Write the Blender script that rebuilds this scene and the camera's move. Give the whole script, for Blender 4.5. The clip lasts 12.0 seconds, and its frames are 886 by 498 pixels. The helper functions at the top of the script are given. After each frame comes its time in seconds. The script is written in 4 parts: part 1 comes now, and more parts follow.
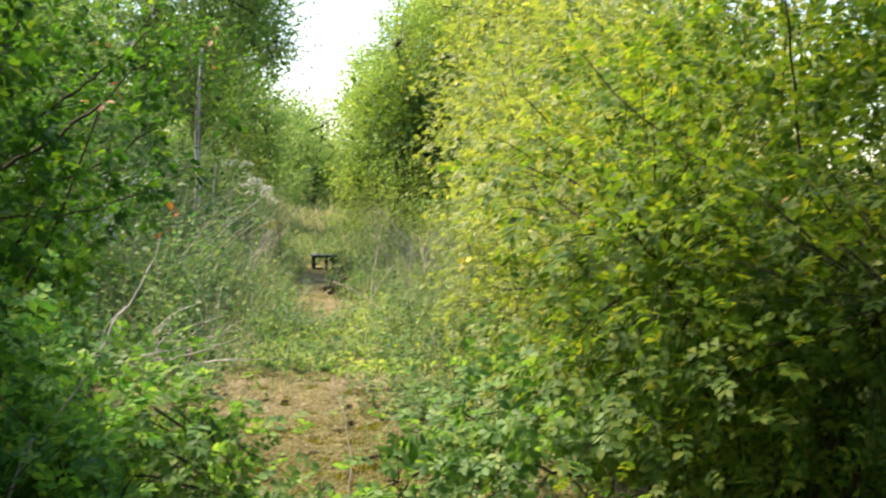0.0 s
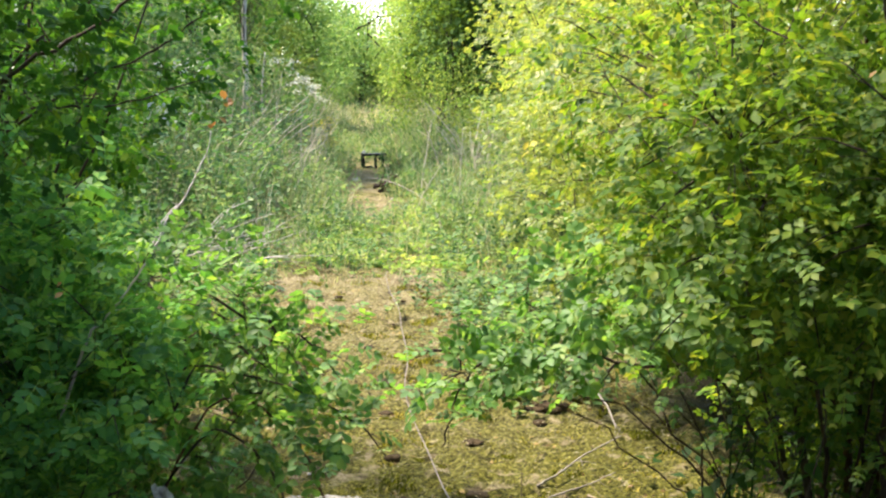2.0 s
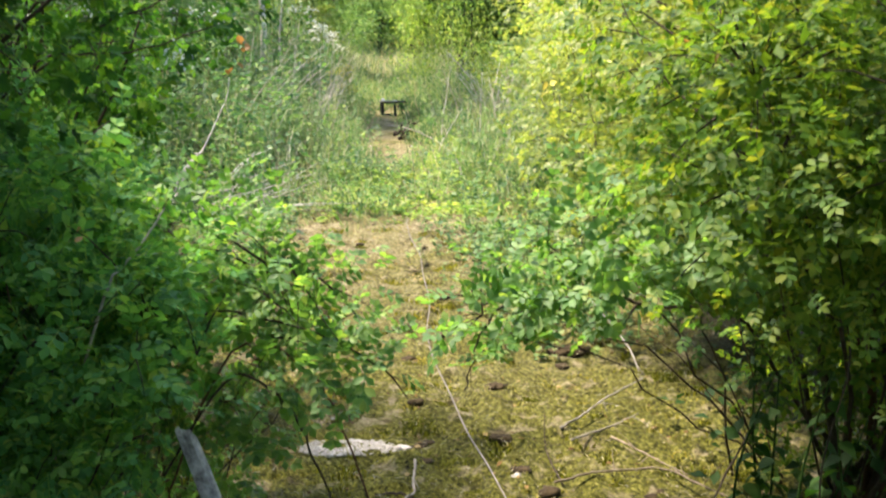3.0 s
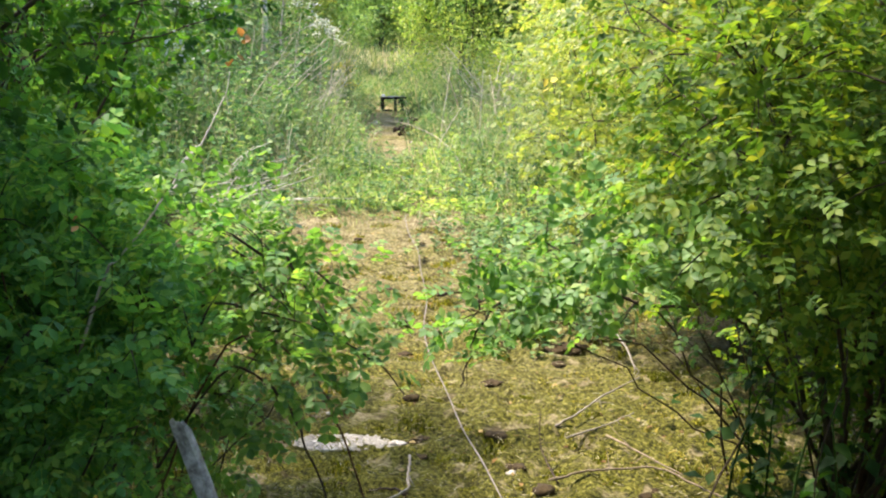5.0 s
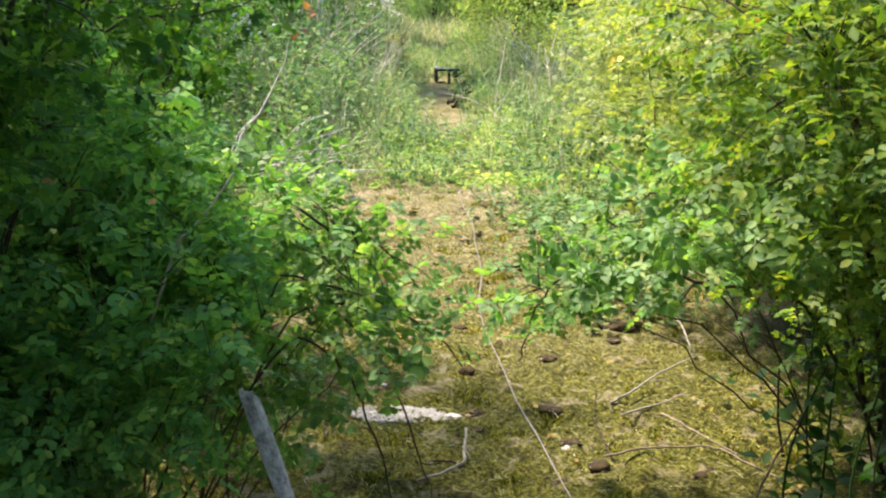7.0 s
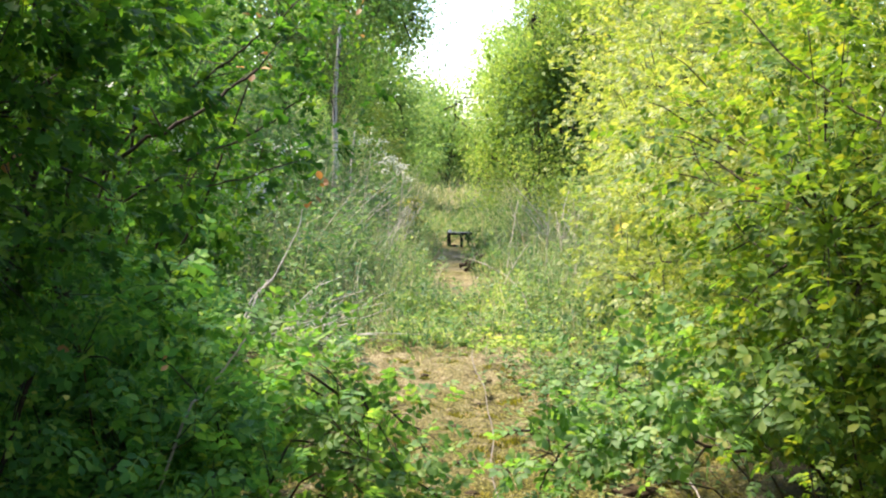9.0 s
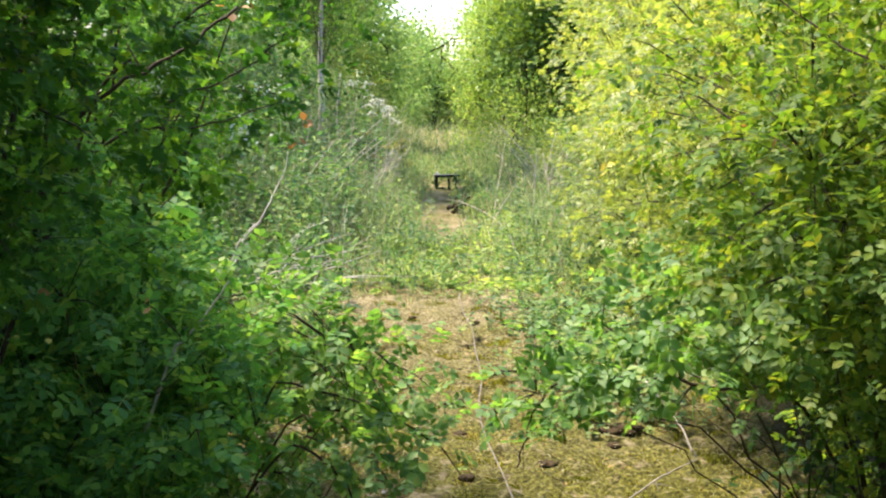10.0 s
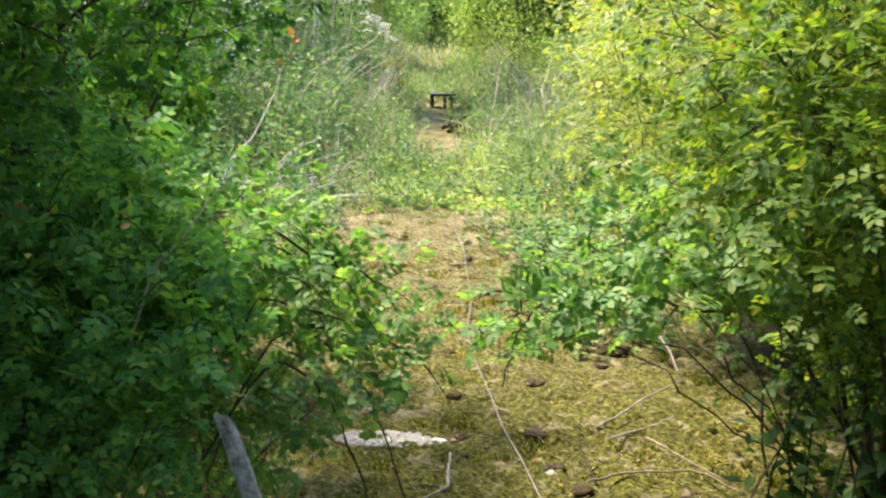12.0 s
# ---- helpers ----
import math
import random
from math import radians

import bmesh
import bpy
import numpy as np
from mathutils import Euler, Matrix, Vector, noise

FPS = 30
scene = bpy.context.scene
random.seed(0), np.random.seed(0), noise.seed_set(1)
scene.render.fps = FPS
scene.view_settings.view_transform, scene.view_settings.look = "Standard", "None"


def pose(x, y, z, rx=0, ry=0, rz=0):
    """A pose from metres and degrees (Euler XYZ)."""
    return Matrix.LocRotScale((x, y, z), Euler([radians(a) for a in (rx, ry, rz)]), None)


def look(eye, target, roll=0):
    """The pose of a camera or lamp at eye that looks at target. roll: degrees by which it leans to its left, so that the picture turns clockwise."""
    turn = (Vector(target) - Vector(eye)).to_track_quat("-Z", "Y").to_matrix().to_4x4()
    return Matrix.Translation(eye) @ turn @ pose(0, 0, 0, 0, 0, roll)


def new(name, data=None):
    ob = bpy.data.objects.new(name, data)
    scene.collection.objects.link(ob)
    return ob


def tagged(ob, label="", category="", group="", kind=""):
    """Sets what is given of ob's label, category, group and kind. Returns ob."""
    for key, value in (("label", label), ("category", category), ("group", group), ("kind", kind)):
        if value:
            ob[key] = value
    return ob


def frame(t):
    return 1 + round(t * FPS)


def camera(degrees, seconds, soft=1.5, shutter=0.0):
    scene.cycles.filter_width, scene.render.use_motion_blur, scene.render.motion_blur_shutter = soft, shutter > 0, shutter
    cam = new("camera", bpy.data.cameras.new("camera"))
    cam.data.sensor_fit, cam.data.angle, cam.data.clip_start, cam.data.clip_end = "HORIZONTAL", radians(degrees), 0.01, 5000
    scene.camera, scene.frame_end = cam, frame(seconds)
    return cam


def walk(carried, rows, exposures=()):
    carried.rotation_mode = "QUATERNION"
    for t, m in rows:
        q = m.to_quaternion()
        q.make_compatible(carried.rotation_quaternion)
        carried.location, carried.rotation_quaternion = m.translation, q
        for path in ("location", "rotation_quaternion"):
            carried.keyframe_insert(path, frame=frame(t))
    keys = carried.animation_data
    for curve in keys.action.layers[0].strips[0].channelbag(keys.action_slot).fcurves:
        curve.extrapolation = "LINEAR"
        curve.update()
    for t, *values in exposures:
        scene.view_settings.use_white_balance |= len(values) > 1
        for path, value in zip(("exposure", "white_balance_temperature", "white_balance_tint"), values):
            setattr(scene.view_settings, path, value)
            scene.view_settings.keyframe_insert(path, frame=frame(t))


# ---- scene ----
cam = camera(40.0, 12.0, soft=2.1, shutter=0.5)
PATH = [
    (0, (0.048, 0.869, 1.281), (0.252, 2.857, 1.181), 2.1),
    (0.5, (0.031, 0.906, 1.258), (0.185, 2.894, 1.114), 1.7),
    (1, (0.022, 0.944, 1.255), (0.176, 2.928, 1.051), 1.6),
    (1.5, (0.02, 0.951, 1.251), (0.159, 2.932, 1.012), 2.2),
    (2, (0.022, 0.953, 1.243), (0.152, 2.931, 0.977), 1.5),
    (2.5, (0.02, 0.957, 1.235), (0.115, 2.931, 0.931), 0.8),
    (3, (0.025, 0.963, 1.229), (0.121, 2.93, 0.878), 0.6),
    (3.2, (0.023, 0.977, 1.225), (0.132, 2.939, 0.853), 0.2),
    (5, (0.026, 0.969, 1.225), (0.125, 2.935, 0.869), 1.5),
    (5.5, (0.015, 0.969, 1.227), (0.095, 2.936, 0.872), 1.4),
    (6, (0.009, 0.955, 1.229), (0.035, 2.922, 0.868), 0.8),
    (6.5, (0.004, 0.973, 1.219), (0.058, 2.934, 0.828), 1.4),
    (6.7, (-0.006, 0.961, 1.226), (0.03, 2.92, 0.821), 1.6),
    (8.3, (0.0, 0.937, 1.25), (0.002, 2.928, 1.056), 2.8),
    (8.5, (-0.002, 0.939, 1.25), (0.002, 2.934, 1.116), 2.3),
    (9, (0.004, 0.917, 1.248), (-0.007, 2.912, 1.107), 1.8),
    (9.5, (0.002, 0.932, 1.244), (-0.012, 2.922, 1.039), 2.4),
    (10, (0.011, 0.932, 1.242), (0.022, 2.919, 1.008), 1.4),
    (10.5, (0.015, 0.936, 1.242), (0.031, 2.919, 0.984), 0.9),
    (11, (0.007, 0.956, 1.233), (-0.015, 2.933, 0.931), 1.2),
    (11.5, (0.022, 0.955, 1.236), (0.012, 2.927, 0.9), 0.8),
    (12, (0.035, 0.941, 1.24), (0.056, 2.908, 0.876), 2.1),
]
walk(cam, [(t, look(eye, target, roll)) for t, eye, target, roll in PATH], [(0, 1.68, 7200, 18), (1.5, 2.1, 6750, 18), (3, 2.2, 6700, 18), (6.7, 2.22, 6700, 18), (8.5, 2.08, 6750, 19), (10, 2.1, 6750, 19), (12, 2.2, 6700, 18)])

# ---- light ----
SUN_EL, SUN_AZ = 62.0, -66.0
world = bpy.data.worlds.new("world")
scene.world = world
world.use_nodes = True
wn = world.node_tree
sky = wn.nodes.new("ShaderNodeTexSky")
sky.sky_type, sky.sun_disc = "NISHITA", False
sky.sun_elevation, sky.sun_rotation = radians(SUN_EL), radians(SUN_AZ)
wn.nodes["Background"].inputs["Strength"].default_value = 0.15
wn.links.new(sky.outputs["Color"], wn.nodes["Background"].inputs["Color"])
sun = new("sun", bpy.data.lights.new("sun", "SUN"))
sun.data.energy, sun.data.angle, sun.data.color = 3.7, radians(6.0), (1.0, 0.9, 0.7)
sun_way = Vector((math.sin(radians(SUN_AZ)) * math.cos(radians(SUN_EL)), math.cos(radians(SUN_AZ)) * math.cos(radians(SUN_EL)), math.sin(radians(SUN_EL))))
sun.matrix_world = look(sun_way * 40, (0, 0, 0))

# ---- materials ----
rng = np.random.default_rng(7)


def node_material(name):
    m = bpy.data.materials.new(name)
    m.use_nodes = True
    nt = m.node_tree
    return m, nt, nt.nodes["Principled BSDF"]


def ramp(nt, stops, fac):
    r = nt.nodes.new("ShaderNodeValToRGB")
    el = r.color_ramp.elements
    while len(el) < len(stops):
        el.new(0.5)
    for e, (p, c) in zip(el, stops):
        e.position, e.color = p, (*c, 1)
    nt.links.new(fac, r.inputs["Fac"])
    return r.outputs["Color"]


def noise_tex(nt, scale, detail=4.0, rough=0.55, coords="Object", warp=0.0):
    tc = nt.nodes.new("ShaderNodeTexCoord")
    n = nt.nodes.new("ShaderNodeTexNoise")
    n.inputs["Scale"].default_value, n.inputs["Detail"].default_value = scale, detail
    n.inputs["Roughness"].default_value, n.inputs["Distortion"].default_value = rough, warp
    nt.links.new(tc.outputs[coords], n.inputs["Vector"])
    return n.outputs["Fac"]


def mix_rgb(nt, fac, a, b, mode="MIX"):
    m = nt.nodes.new("ShaderNodeMix")
    m.data_type, m.blend_type = "RGBA", mode
    for sock, v in ((m.inputs[0], fac), (m.inputs[6], a), (m.inputs[7], b)):
        if isinstance(v, (int, float)):
            sock.default_value = v
        elif isinstance(v, tuple):
            sock.default_value = (*v, 1)
        else:
            nt.links.new(v, sock)
    return m.outputs[2]


def bump(nt, height, strength, dist, bsdf):
    b = nt.nodes.new("ShaderNodeBump")
    b.inputs["Strength"].default_value, b.inputs["Distance"].default_value = strength, dist
    nt.links.new(height, b.inputs["Height"])
    nt.links.new(b.outputs["Normal"], bsdf.inputs["Normal"])


def leaf_material(name, stops, through_colour, share=0.4, rough=0.52, patch=1.3, gloss=0.45, tone=0.84, blue=0.78, red=1.0):
    """Leaf tissue: each leaf its own shade, a glossy skin and light shining through."""
    m, nt, p = node_material(name)
    stops = [(at, (rgb[0] * tone * red, rgb[1] * tone, rgb[2] * tone * blue)) for at, rgb in stops]
    geo, info = nt.nodes.new("ShaderNodeNewGeometry"), nt.nodes.new("ShaderNodeObjectInfo")
    add = nt.nodes.new("ShaderNodeMath")
    add.operation = "ADD"
    nt.links.new(geo.outputs["Random Per Island"], add.inputs[0])
    nt.links.new(info.outputs["Random"], add.inputs[1])
    fr = nt.nodes.new("ShaderNodeMath")
    fr.operation = "FRACT"
    nt.links.new(add.outputs[0], fr.inputs[0])
    col = ramp(nt, stops, fr.outputs[0])
    big = ramp(nt, [(0.35, (0.72, 0.78, 0.75)), (0.65, (1.2, 1.15, 0.9))], noise_tex(nt, patch, 2))
    col = mix_rgb(nt, 1.0, col, big, "MULTIPLY")
    fine = noise_tex(nt, 90, 3)
    col = mix_rgb(nt, 0.5, col, ramp(nt, [(0.3, (0.75, 0.75, 0.7)), (0.7, (1.15, 1.15, 1.1))], fine), "MULTIPLY")
    nt.links.new(col, p.inputs["Base Color"])
    p.inputs["Roughness"].default_value, p.inputs["Specular IOR Level"].default_value = rough, gloss
    bump(nt, fine, 0.25, 0.002, p)
    tr = nt.nodes.new("ShaderNodeBsdfTranslucent")
    tcol = mix_rgb(nt, 1.0, col, through_colour, "MULTIPLY")
    nt.links.new(tcol, tr.inputs["Color"])
    mx = nt.nodes.new("ShaderNodeMixShader")
    mx.inputs[0].default_value = share
    nt.links.new(p.outputs[0], mx.inputs[1])
    nt.links.new(tr.outputs[0], mx.inputs[2])
    nt.links.new(mx.outputs[0], nt.nodes["Material Output"].inputs["Surface"])
    return m


def plain_material(name, dark, light, scale=20, rough=0.8, relief=0.4, dist=0.004):
    m, nt, p = node_material(name)
    n1, n2 = noise_tex(nt, scale, 5, 0.6), noise_tex(nt, scale * 0.13, 3)
    col = ramp(nt, [(0.3, dark), (0.7, light)], n1)
    col = mix_rgb(nt, 0.6, col, ramp(nt, [(0.35, (0.6, 0.6, 0.6)), (0.65, (1.15, 1.12, 1.05))], n2), "MULTIPLY")
    nt.links.new(col, p.inputs["Base Color"])
    p.inputs["Roughness"].default_value, p.inputs["Specular IOR Level"].default_value = rough, 0.2
    bump(nt, n1, relief, dist, p)
    return m


YELLOW_THROUGH = (2.7, 2.3, 0.8)
M_LEAF_L = leaf_material("leaf_bluish", [(0, (0.0202, 0.0648, 0.0228)), (0.5, (0.0414, 0.1242, 0.0323)), (0.85, (0.0784, 0.1782, 0.0342)), (1, (0.1288, 0.2052, 0.0361))], (2.2, 2.4, 1.0), 0.36, gloss=0.06, tone=1.0, red=1.05)
M_LEAF_LOBE = leaf_material("leaf_cool_green", [(0, (0.0409, 0.1085, 0.0411)), (0.5, (0.0815, 0.1884, 0.0563)), (0.85, (0.1497, 0.2512, 0.0649)), (1, (0.2313, 0.2741, 0.0649))], (2.2, 2.3, 1.0), 0.32, gloss=0.11, tone=1.4, red=0.86, blue=0.95)
M_LEAF_R = leaf_material("leaf_yellowish", [(0, (0.0356, 0.09, 0.0231)), (0.4, (0.0713, 0.16, 0.03)), (0.8, (0.1287, 0.212, 0.0381)), (1, (0.1782, 0.22, 0.0462))], (2.6, 2.3, 0.9), 0.4, gloss=0.2, tone=0.92, red=1.0, blue=0.9)
M_LEAF_ARCH = leaf_material("leaf_light_green", [(0, (0.0486, 0.1134, 0.033)), (0.5, (0.0918, 0.189, 0.0495)), (0.85, (0.1512, 0.2484, 0.066)), (1, (0.216, 0.27, 0.077))], (2.3, 2.3, 1.0), 0.4, gloss=0.35, tone=1.1, red=0.9, blue=1.1)
# lighter, yellower leaf tone: sun on the right hedge put into the colour
M_LEAF_BRIGHT = leaf_material("leaf_sunlit", [(0, (0.084, 0.145, 0.0385)), (0.5, (0.168, 0.22, 0.0715)), (1, (0.2576, 0.27, 0.11))], (2.35, 2.15, 1.1), 0.42, 0.46, gloss=0.4, tone=1.08, red=0.95)
M_LEAF_FAR = leaf_material("leaf_wood", [(0, (0.0726, 0.14, 0.052)), (0.6, (0.1512, 0.2296, 0.0809)), (1, (0.254, 0.2912, 0.1155))], (1.8, 2.0, 1.2), 0.34, 0.6, patch=0.5, gloss=0.2, blue=0.9, tone=1.4)
M_LEAF_MIX = leaf_material("leaf_ash", [(0, (0.0721, 0.1404, 0.0406)), (0.5, (0.1441, 0.2268, 0.0635)), (1, (0.255, 0.2916, 0.0953))], (1.9, 2.0, 1.1), 0.45, 0.6, patch=0.8, gloss=0.2, blue=0.95, tone=1.2)
# dark leaf tone that paints the shaded hollow under the far foliage
M_LEAF_DARK = leaf_material("leaf_hollow_shade", [(0.0, (0.025, 0.06, 0.025)), (1.0, (0.08, 0.14, 0.05))], YELLOW_THROUGH, 0.3, 0.7, patch=0.5, gloss=0.1, tone=1.5)
M_LEAF_RED = leaf_material("leaf_orange", [(0.0, (0.24, 0.12, 0.07)), (1.0, (0.28, 0.17, 0.09))], (1.8, 1.4, 0.9), 0.35, tone=1.25)
M_BANK = leaf_material("bank_herb_leaf", [(0, (0.0264, 0.07, 0.033)), (0.6, (0.054, 0.12, 0.0495)), (1, (0.108, 0.17, 0.066))], (2.0, 2.2, 1.1), 0.35, 0.5, gloss=0.15, blue=1.05, tone=1.25)
M_HERB = leaf_material("herb_leaf", [(0, (0.028, 0.085, 0.032)), (0.5, (0.09, 0.175, 0.07)), (1, (0.23, 0.29, 0.13))], (2.2, 2.2, 1.3), 0.38, 0.5, gloss=0.15, blue=1.12, tone=0.98, red=1.0)
M_GRASS = leaf_material("grass_blade", [(0, (0.03, 0.085, 0.032)), (0.5, (0.11, 0.18, 0.075)), (0.85, (0.2475, 0.2781, 0.1495)), (1, (0.495, 0.4326, 0.345))], (2.2, 2.2, 1.3), 0.35, 0.5, gloss=0.15, blue=1.12, tone=0.95, red=1.0)
M_STRAW = leaf_material("dry_stalk", [(0.0, (0.28, 0.24, 0.16)), (0.6, (0.42, 0.39, 0.3)), (1.0, (0.56, 0.54, 0.46))], (1.3, 1.2, 0.9), 0.2, 0.7, gloss=0.15, tone=0.9, blue=1.05)
M_MOSS = leaf_material("moss_frond", [(0, (0.023, 0.028, 0.008)), (0.3, (0.092, 0.1, 0.016)), (0.7, (0.2484, 0.25, 0.04)), (1, (0.36, 0.34, 0.1))], (1.5, 1.4, 0.7), 0.3, 0.8, patch=2.5, gloss=0.15, tone=0.92, blue=1.1, red=1.06)
M_CUSHION = leaf_material("moss_cushion", [(0, (0.045, 0.0525, 0.0112)), (0.5, (0.135, 0.15, 0.0224)), (1, (0.3, 0.3, 0.049))], (1.5, 1.4, 0.7), 0.25, 0.8, patch=2.5, gloss=0.1, tone=0.92)
M_LITTER = leaf_material("dead_leaf", [(0.0, (0.07, 0.04, 0.025)), (0.5, (0.2, 0.12, 0.06)), (1.0, (0.4, 0.3, 0.2))], (1.2, 1.1, 0.9), 0.15, 0.75, gloss=0.15)
# very dark green: shade of the lower corners put into the leaf colour
M_NETTLE_SHADE = leaf_material("nettle_leaf_shade", [(0.0, (0.01, 0.034, 0.013)), (0.6, (0.02, 0.06, 0.018)), (1.0, (0.036, 0.08, 0.02))], (1.8, 2.2, 0.9), 0.25, 0.65, gloss=0.15)
M_PETAL = leaf_material("white_petal", [(0.0, (0.65, 0.68, 0.6)), (1.0, (0.82, 0.83, 0.78))], (1.0, 1.0, 1.0), 0.3, 0.6, tone=0.9, blue=1.05)
M_PETAL_Y = leaf_material("yellow_petal", [(0.0, (0.6, 0.5, 0.08)), (1.0, (0.75, 0.68, 0.2))], (1.0, 1.0, 0.8), 0.3, 0.6, tone=0.9)
M_BARK = plain_material("bark", (0.018, 0.013, 0.01), (0.065, 0.05, 0.036), 60)
M_STEM_RED = plain_material("reddish_stem", (0.05, 0.025, 0.014), (0.11, 0.058, 0.03), 80)
M_PALE_BARK = plain_material("pale_bark", (0.34, 0.31, 0.28), (0.6, 0.57, 0.52), 30)
M_DRYSTEM = plain_material("dry_pale_stem", (0.36, 0.32, 0.26), (0.58, 0.54, 0.46), 40)
M_DEAD = plain_material("bleached_wood", (0.15, 0.135, 0.12), (0.3, 0.28, 0.25), 50)
M_STICK = plain_material("brown_stick", (0.09, 0.07, 0.05), (0.24, 0.2, 0.15), 50)
M_POST = plain_material("weathered_timber", (0.16, 0.15, 0.14), (0.6, 0.57, 0.54), 55, 0.85, 0.8, 0.01)
M_CABLE = plain_material("pale_cable_sheath", (0.14, 0.125, 0.115), (0.24, 0.22, 0.205), 120, 0.55, 0.15)
M_RUBBLE = plain_material("white_plaster_rubble", (0.26, 0.25, 0.24), (0.58, 0.56, 0.54), 90, 0.9, 0.6, 0.006)
M_CLOD = plain_material("dark_soil", (0.02, 0.014, 0.008), (0.075, 0.055, 0.03), 40, 0.95, 0.9, 0.01)
M_BLACK = plain_material("black_plastic", (0.006, 0.006, 0.007), (0.014, 0.014, 0.016), 30, 0.5, 0.1)
M_WHITE = plain_material("white_plastic", (0.7, 0.7, 0.7), (0.85, 0.85, 0.85), 30, 0.4, 0.1)


def ground_material():
    """Moss over old paving: olive cushions, straw-brown litter, bare dirt and soil further off."""
    m, nt, p = node_material("mossy_ground")
    fine, mid, wide = noise_tex(nt, 70, 6, 0.7, warp=0.6), noise_tex(nt, 9, 5, 0.65, warp=0.4), noise_tex(nt, 1.6, 4, 0.6)
    grit = noise_tex(nt, 210, 3, 0.6)
    moss = ramp(nt, [(0.36, (0.016, 0.018, 0.006)), (0.46, (0.078, 0.082, 0.016)), (0.56, (0.18, 0.183, 0.035)), (0.68, (0.37, 0.36, 0.13))], fine)
    moss = mix_rgb(nt, 0.8, moss, ramp(nt, [(0.35, (0.45, 0.45, 0.4)), (0.65, (1.35, 1.35, 1.3))], grit), "MULTIPLY")
    dirt = ramp(nt, [(0.3, (0.13, 0.11, 0.07)), (0.5, (0.31, 0.27, 0.18)), (0.75, (0.52, 0.47, 0.36))], fine)
    fac = ramp(nt, [(0.55, (0, 0, 0)), (0.66, (1, 1, 1))], mid)
    near = mix_rgb(nt, fac, moss, dirt)
    # litter takes over towards the far end of the clearing and along the trodden line
    tc, sep = nt.nodes.new("ShaderNodeTexCoord"), nt.nodes.new("ShaderNodeSeparateXYZ")
    nt.links.new(tc.outputs["Object"], sep.inputs[0])
    mr = nt.nodes.new("ShaderNodeMapRange")
    mr.inputs["From Min"].default_value, mr.inputs["From Max"].default_value = 4.6, 8.6
    nt.links.new(sep.outputs["Y"], mr.inputs["Value"])
    ml = nt.nodes.new("ShaderNodeMath")
    ml.operation = "MULTIPLY"
    nt.links.new(mr.outputs[0], ml.inputs[0])
    nt.links.new(ramp(nt, [(0.35, (0.1, 0.1, 0.1)), (0.62, (0.9, 0.9, 0.9))], wide), ml.inputs[1])
    ruddy = ramp(nt, [(0.34, (0.075, 0.06, 0.036)), (0.5, (0.27, 0.235, 0.15)), (0.66, (0.5, 0.45, 0.31))], fine)
    col = mix_rgb(nt, ml.outputs[0], near, ruddy)
    dark = ramp(nt, [(0.34, (0.22, 0.19, 0.15)), (0.46, (1, 1, 1))], noise_tex(nt, 5, 5, 0.65, warp=0.8))
    col = mix_rgb(nt, 0.8, col, dark, "MULTIPLY")
    # leaf mould under the shrubs and soil in the meadow, outside the moss
    ab = nt.nodes.new("ShaderNodeMath")
    ab.operation = "ABSOLUTE"
    nt.links.new(sep.outputs["X"], ab.inputs[0])
    wob = nt.nodes.new("ShaderNodeMath")
    wob.operation = "MULTIPLY_ADD"
    nt.links.new(mid, wob.inputs[0])
    wob.inputs[1].default_value = -0.8
    nt.links.new(ab.outputs[0], wob.inputs[2])
    side = nt.nodes.new("ShaderNodeMapRange")
    side.inputs["From Min"].default_value, side.inputs["From Max"].default_value = 0.75, 1.0
    nt.links.new(wob.outputs[0], side.inputs["Value"])
    mould = ramp(nt, [(0.3, (0.018, 0.018, 0.01)), (0.6, (0.05, 0.05, 0.022)), (0.8, (0.10, 0.085, 0.045))], fine)
    col = mix_rgb(nt, side.outputs[0], col, mould)
    back = nt.nodes.new("ShaderNodeMapRange")
    back.inputs["From Min"].default_value, back.inputs["From Max"].default_value = 2.6, 1.8
    nt.links.new(sep.outputs["Y"], back.inputs["Value"])
    col = mix_rgb(nt, back.outputs[0], col, mould)
    col = mix_rgb(nt, 1.0, col, (0.99, 0.97, 0.87), "MULTIPLY")
    nt.links.new(col, p.inputs["Base Color"])
    p.inputs["Roughness"].default_value = 0.95
    p.inputs["Specular IOR Level"].default_value = 0.15
    bump(nt, fine, 1.0, 0.035, p)
    return m


M_GROUND = ground_material()


# ---- mesh tools ----
def mesh_data(name, V, F, mat, smooth=False):
    V, F = np.asarray(V, np.float32).reshape(-1, 3), np.asarray(F, np.int32)
    me = bpy.data.meshes.new(name)
    k = F.shape[1]
    me.vertices.add(len(V))
    me.vertices.foreach_set("co", V.ravel())
    me.loops.add(F.size)
    me.loops.foreach_set("vertex_index", F.ravel())
    me.polygons.add(len(F))
    me.polygons.foreach_set("loop_start", np.arange(0, F.size, k, dtype=np.int32))
    me.polygons.foreach_set("loop_total", np.full(len(F), k, np.int32))
    if smooth:
        me.polygons.foreach_set("use_smooth", np.ones(len(F), bool))
    me.materials.append(mat)
    me.update(calc_edges=True)
    return me


def mesh_part(name, V, F, mat, parent=None, label="", smooth=False, kind=""):
    ob = new(name, mesh_data(name, V, F, mat, smooth))
    if parent is not None:
        ob.parent = parent
    return tagged(ob, label, kind=kind)


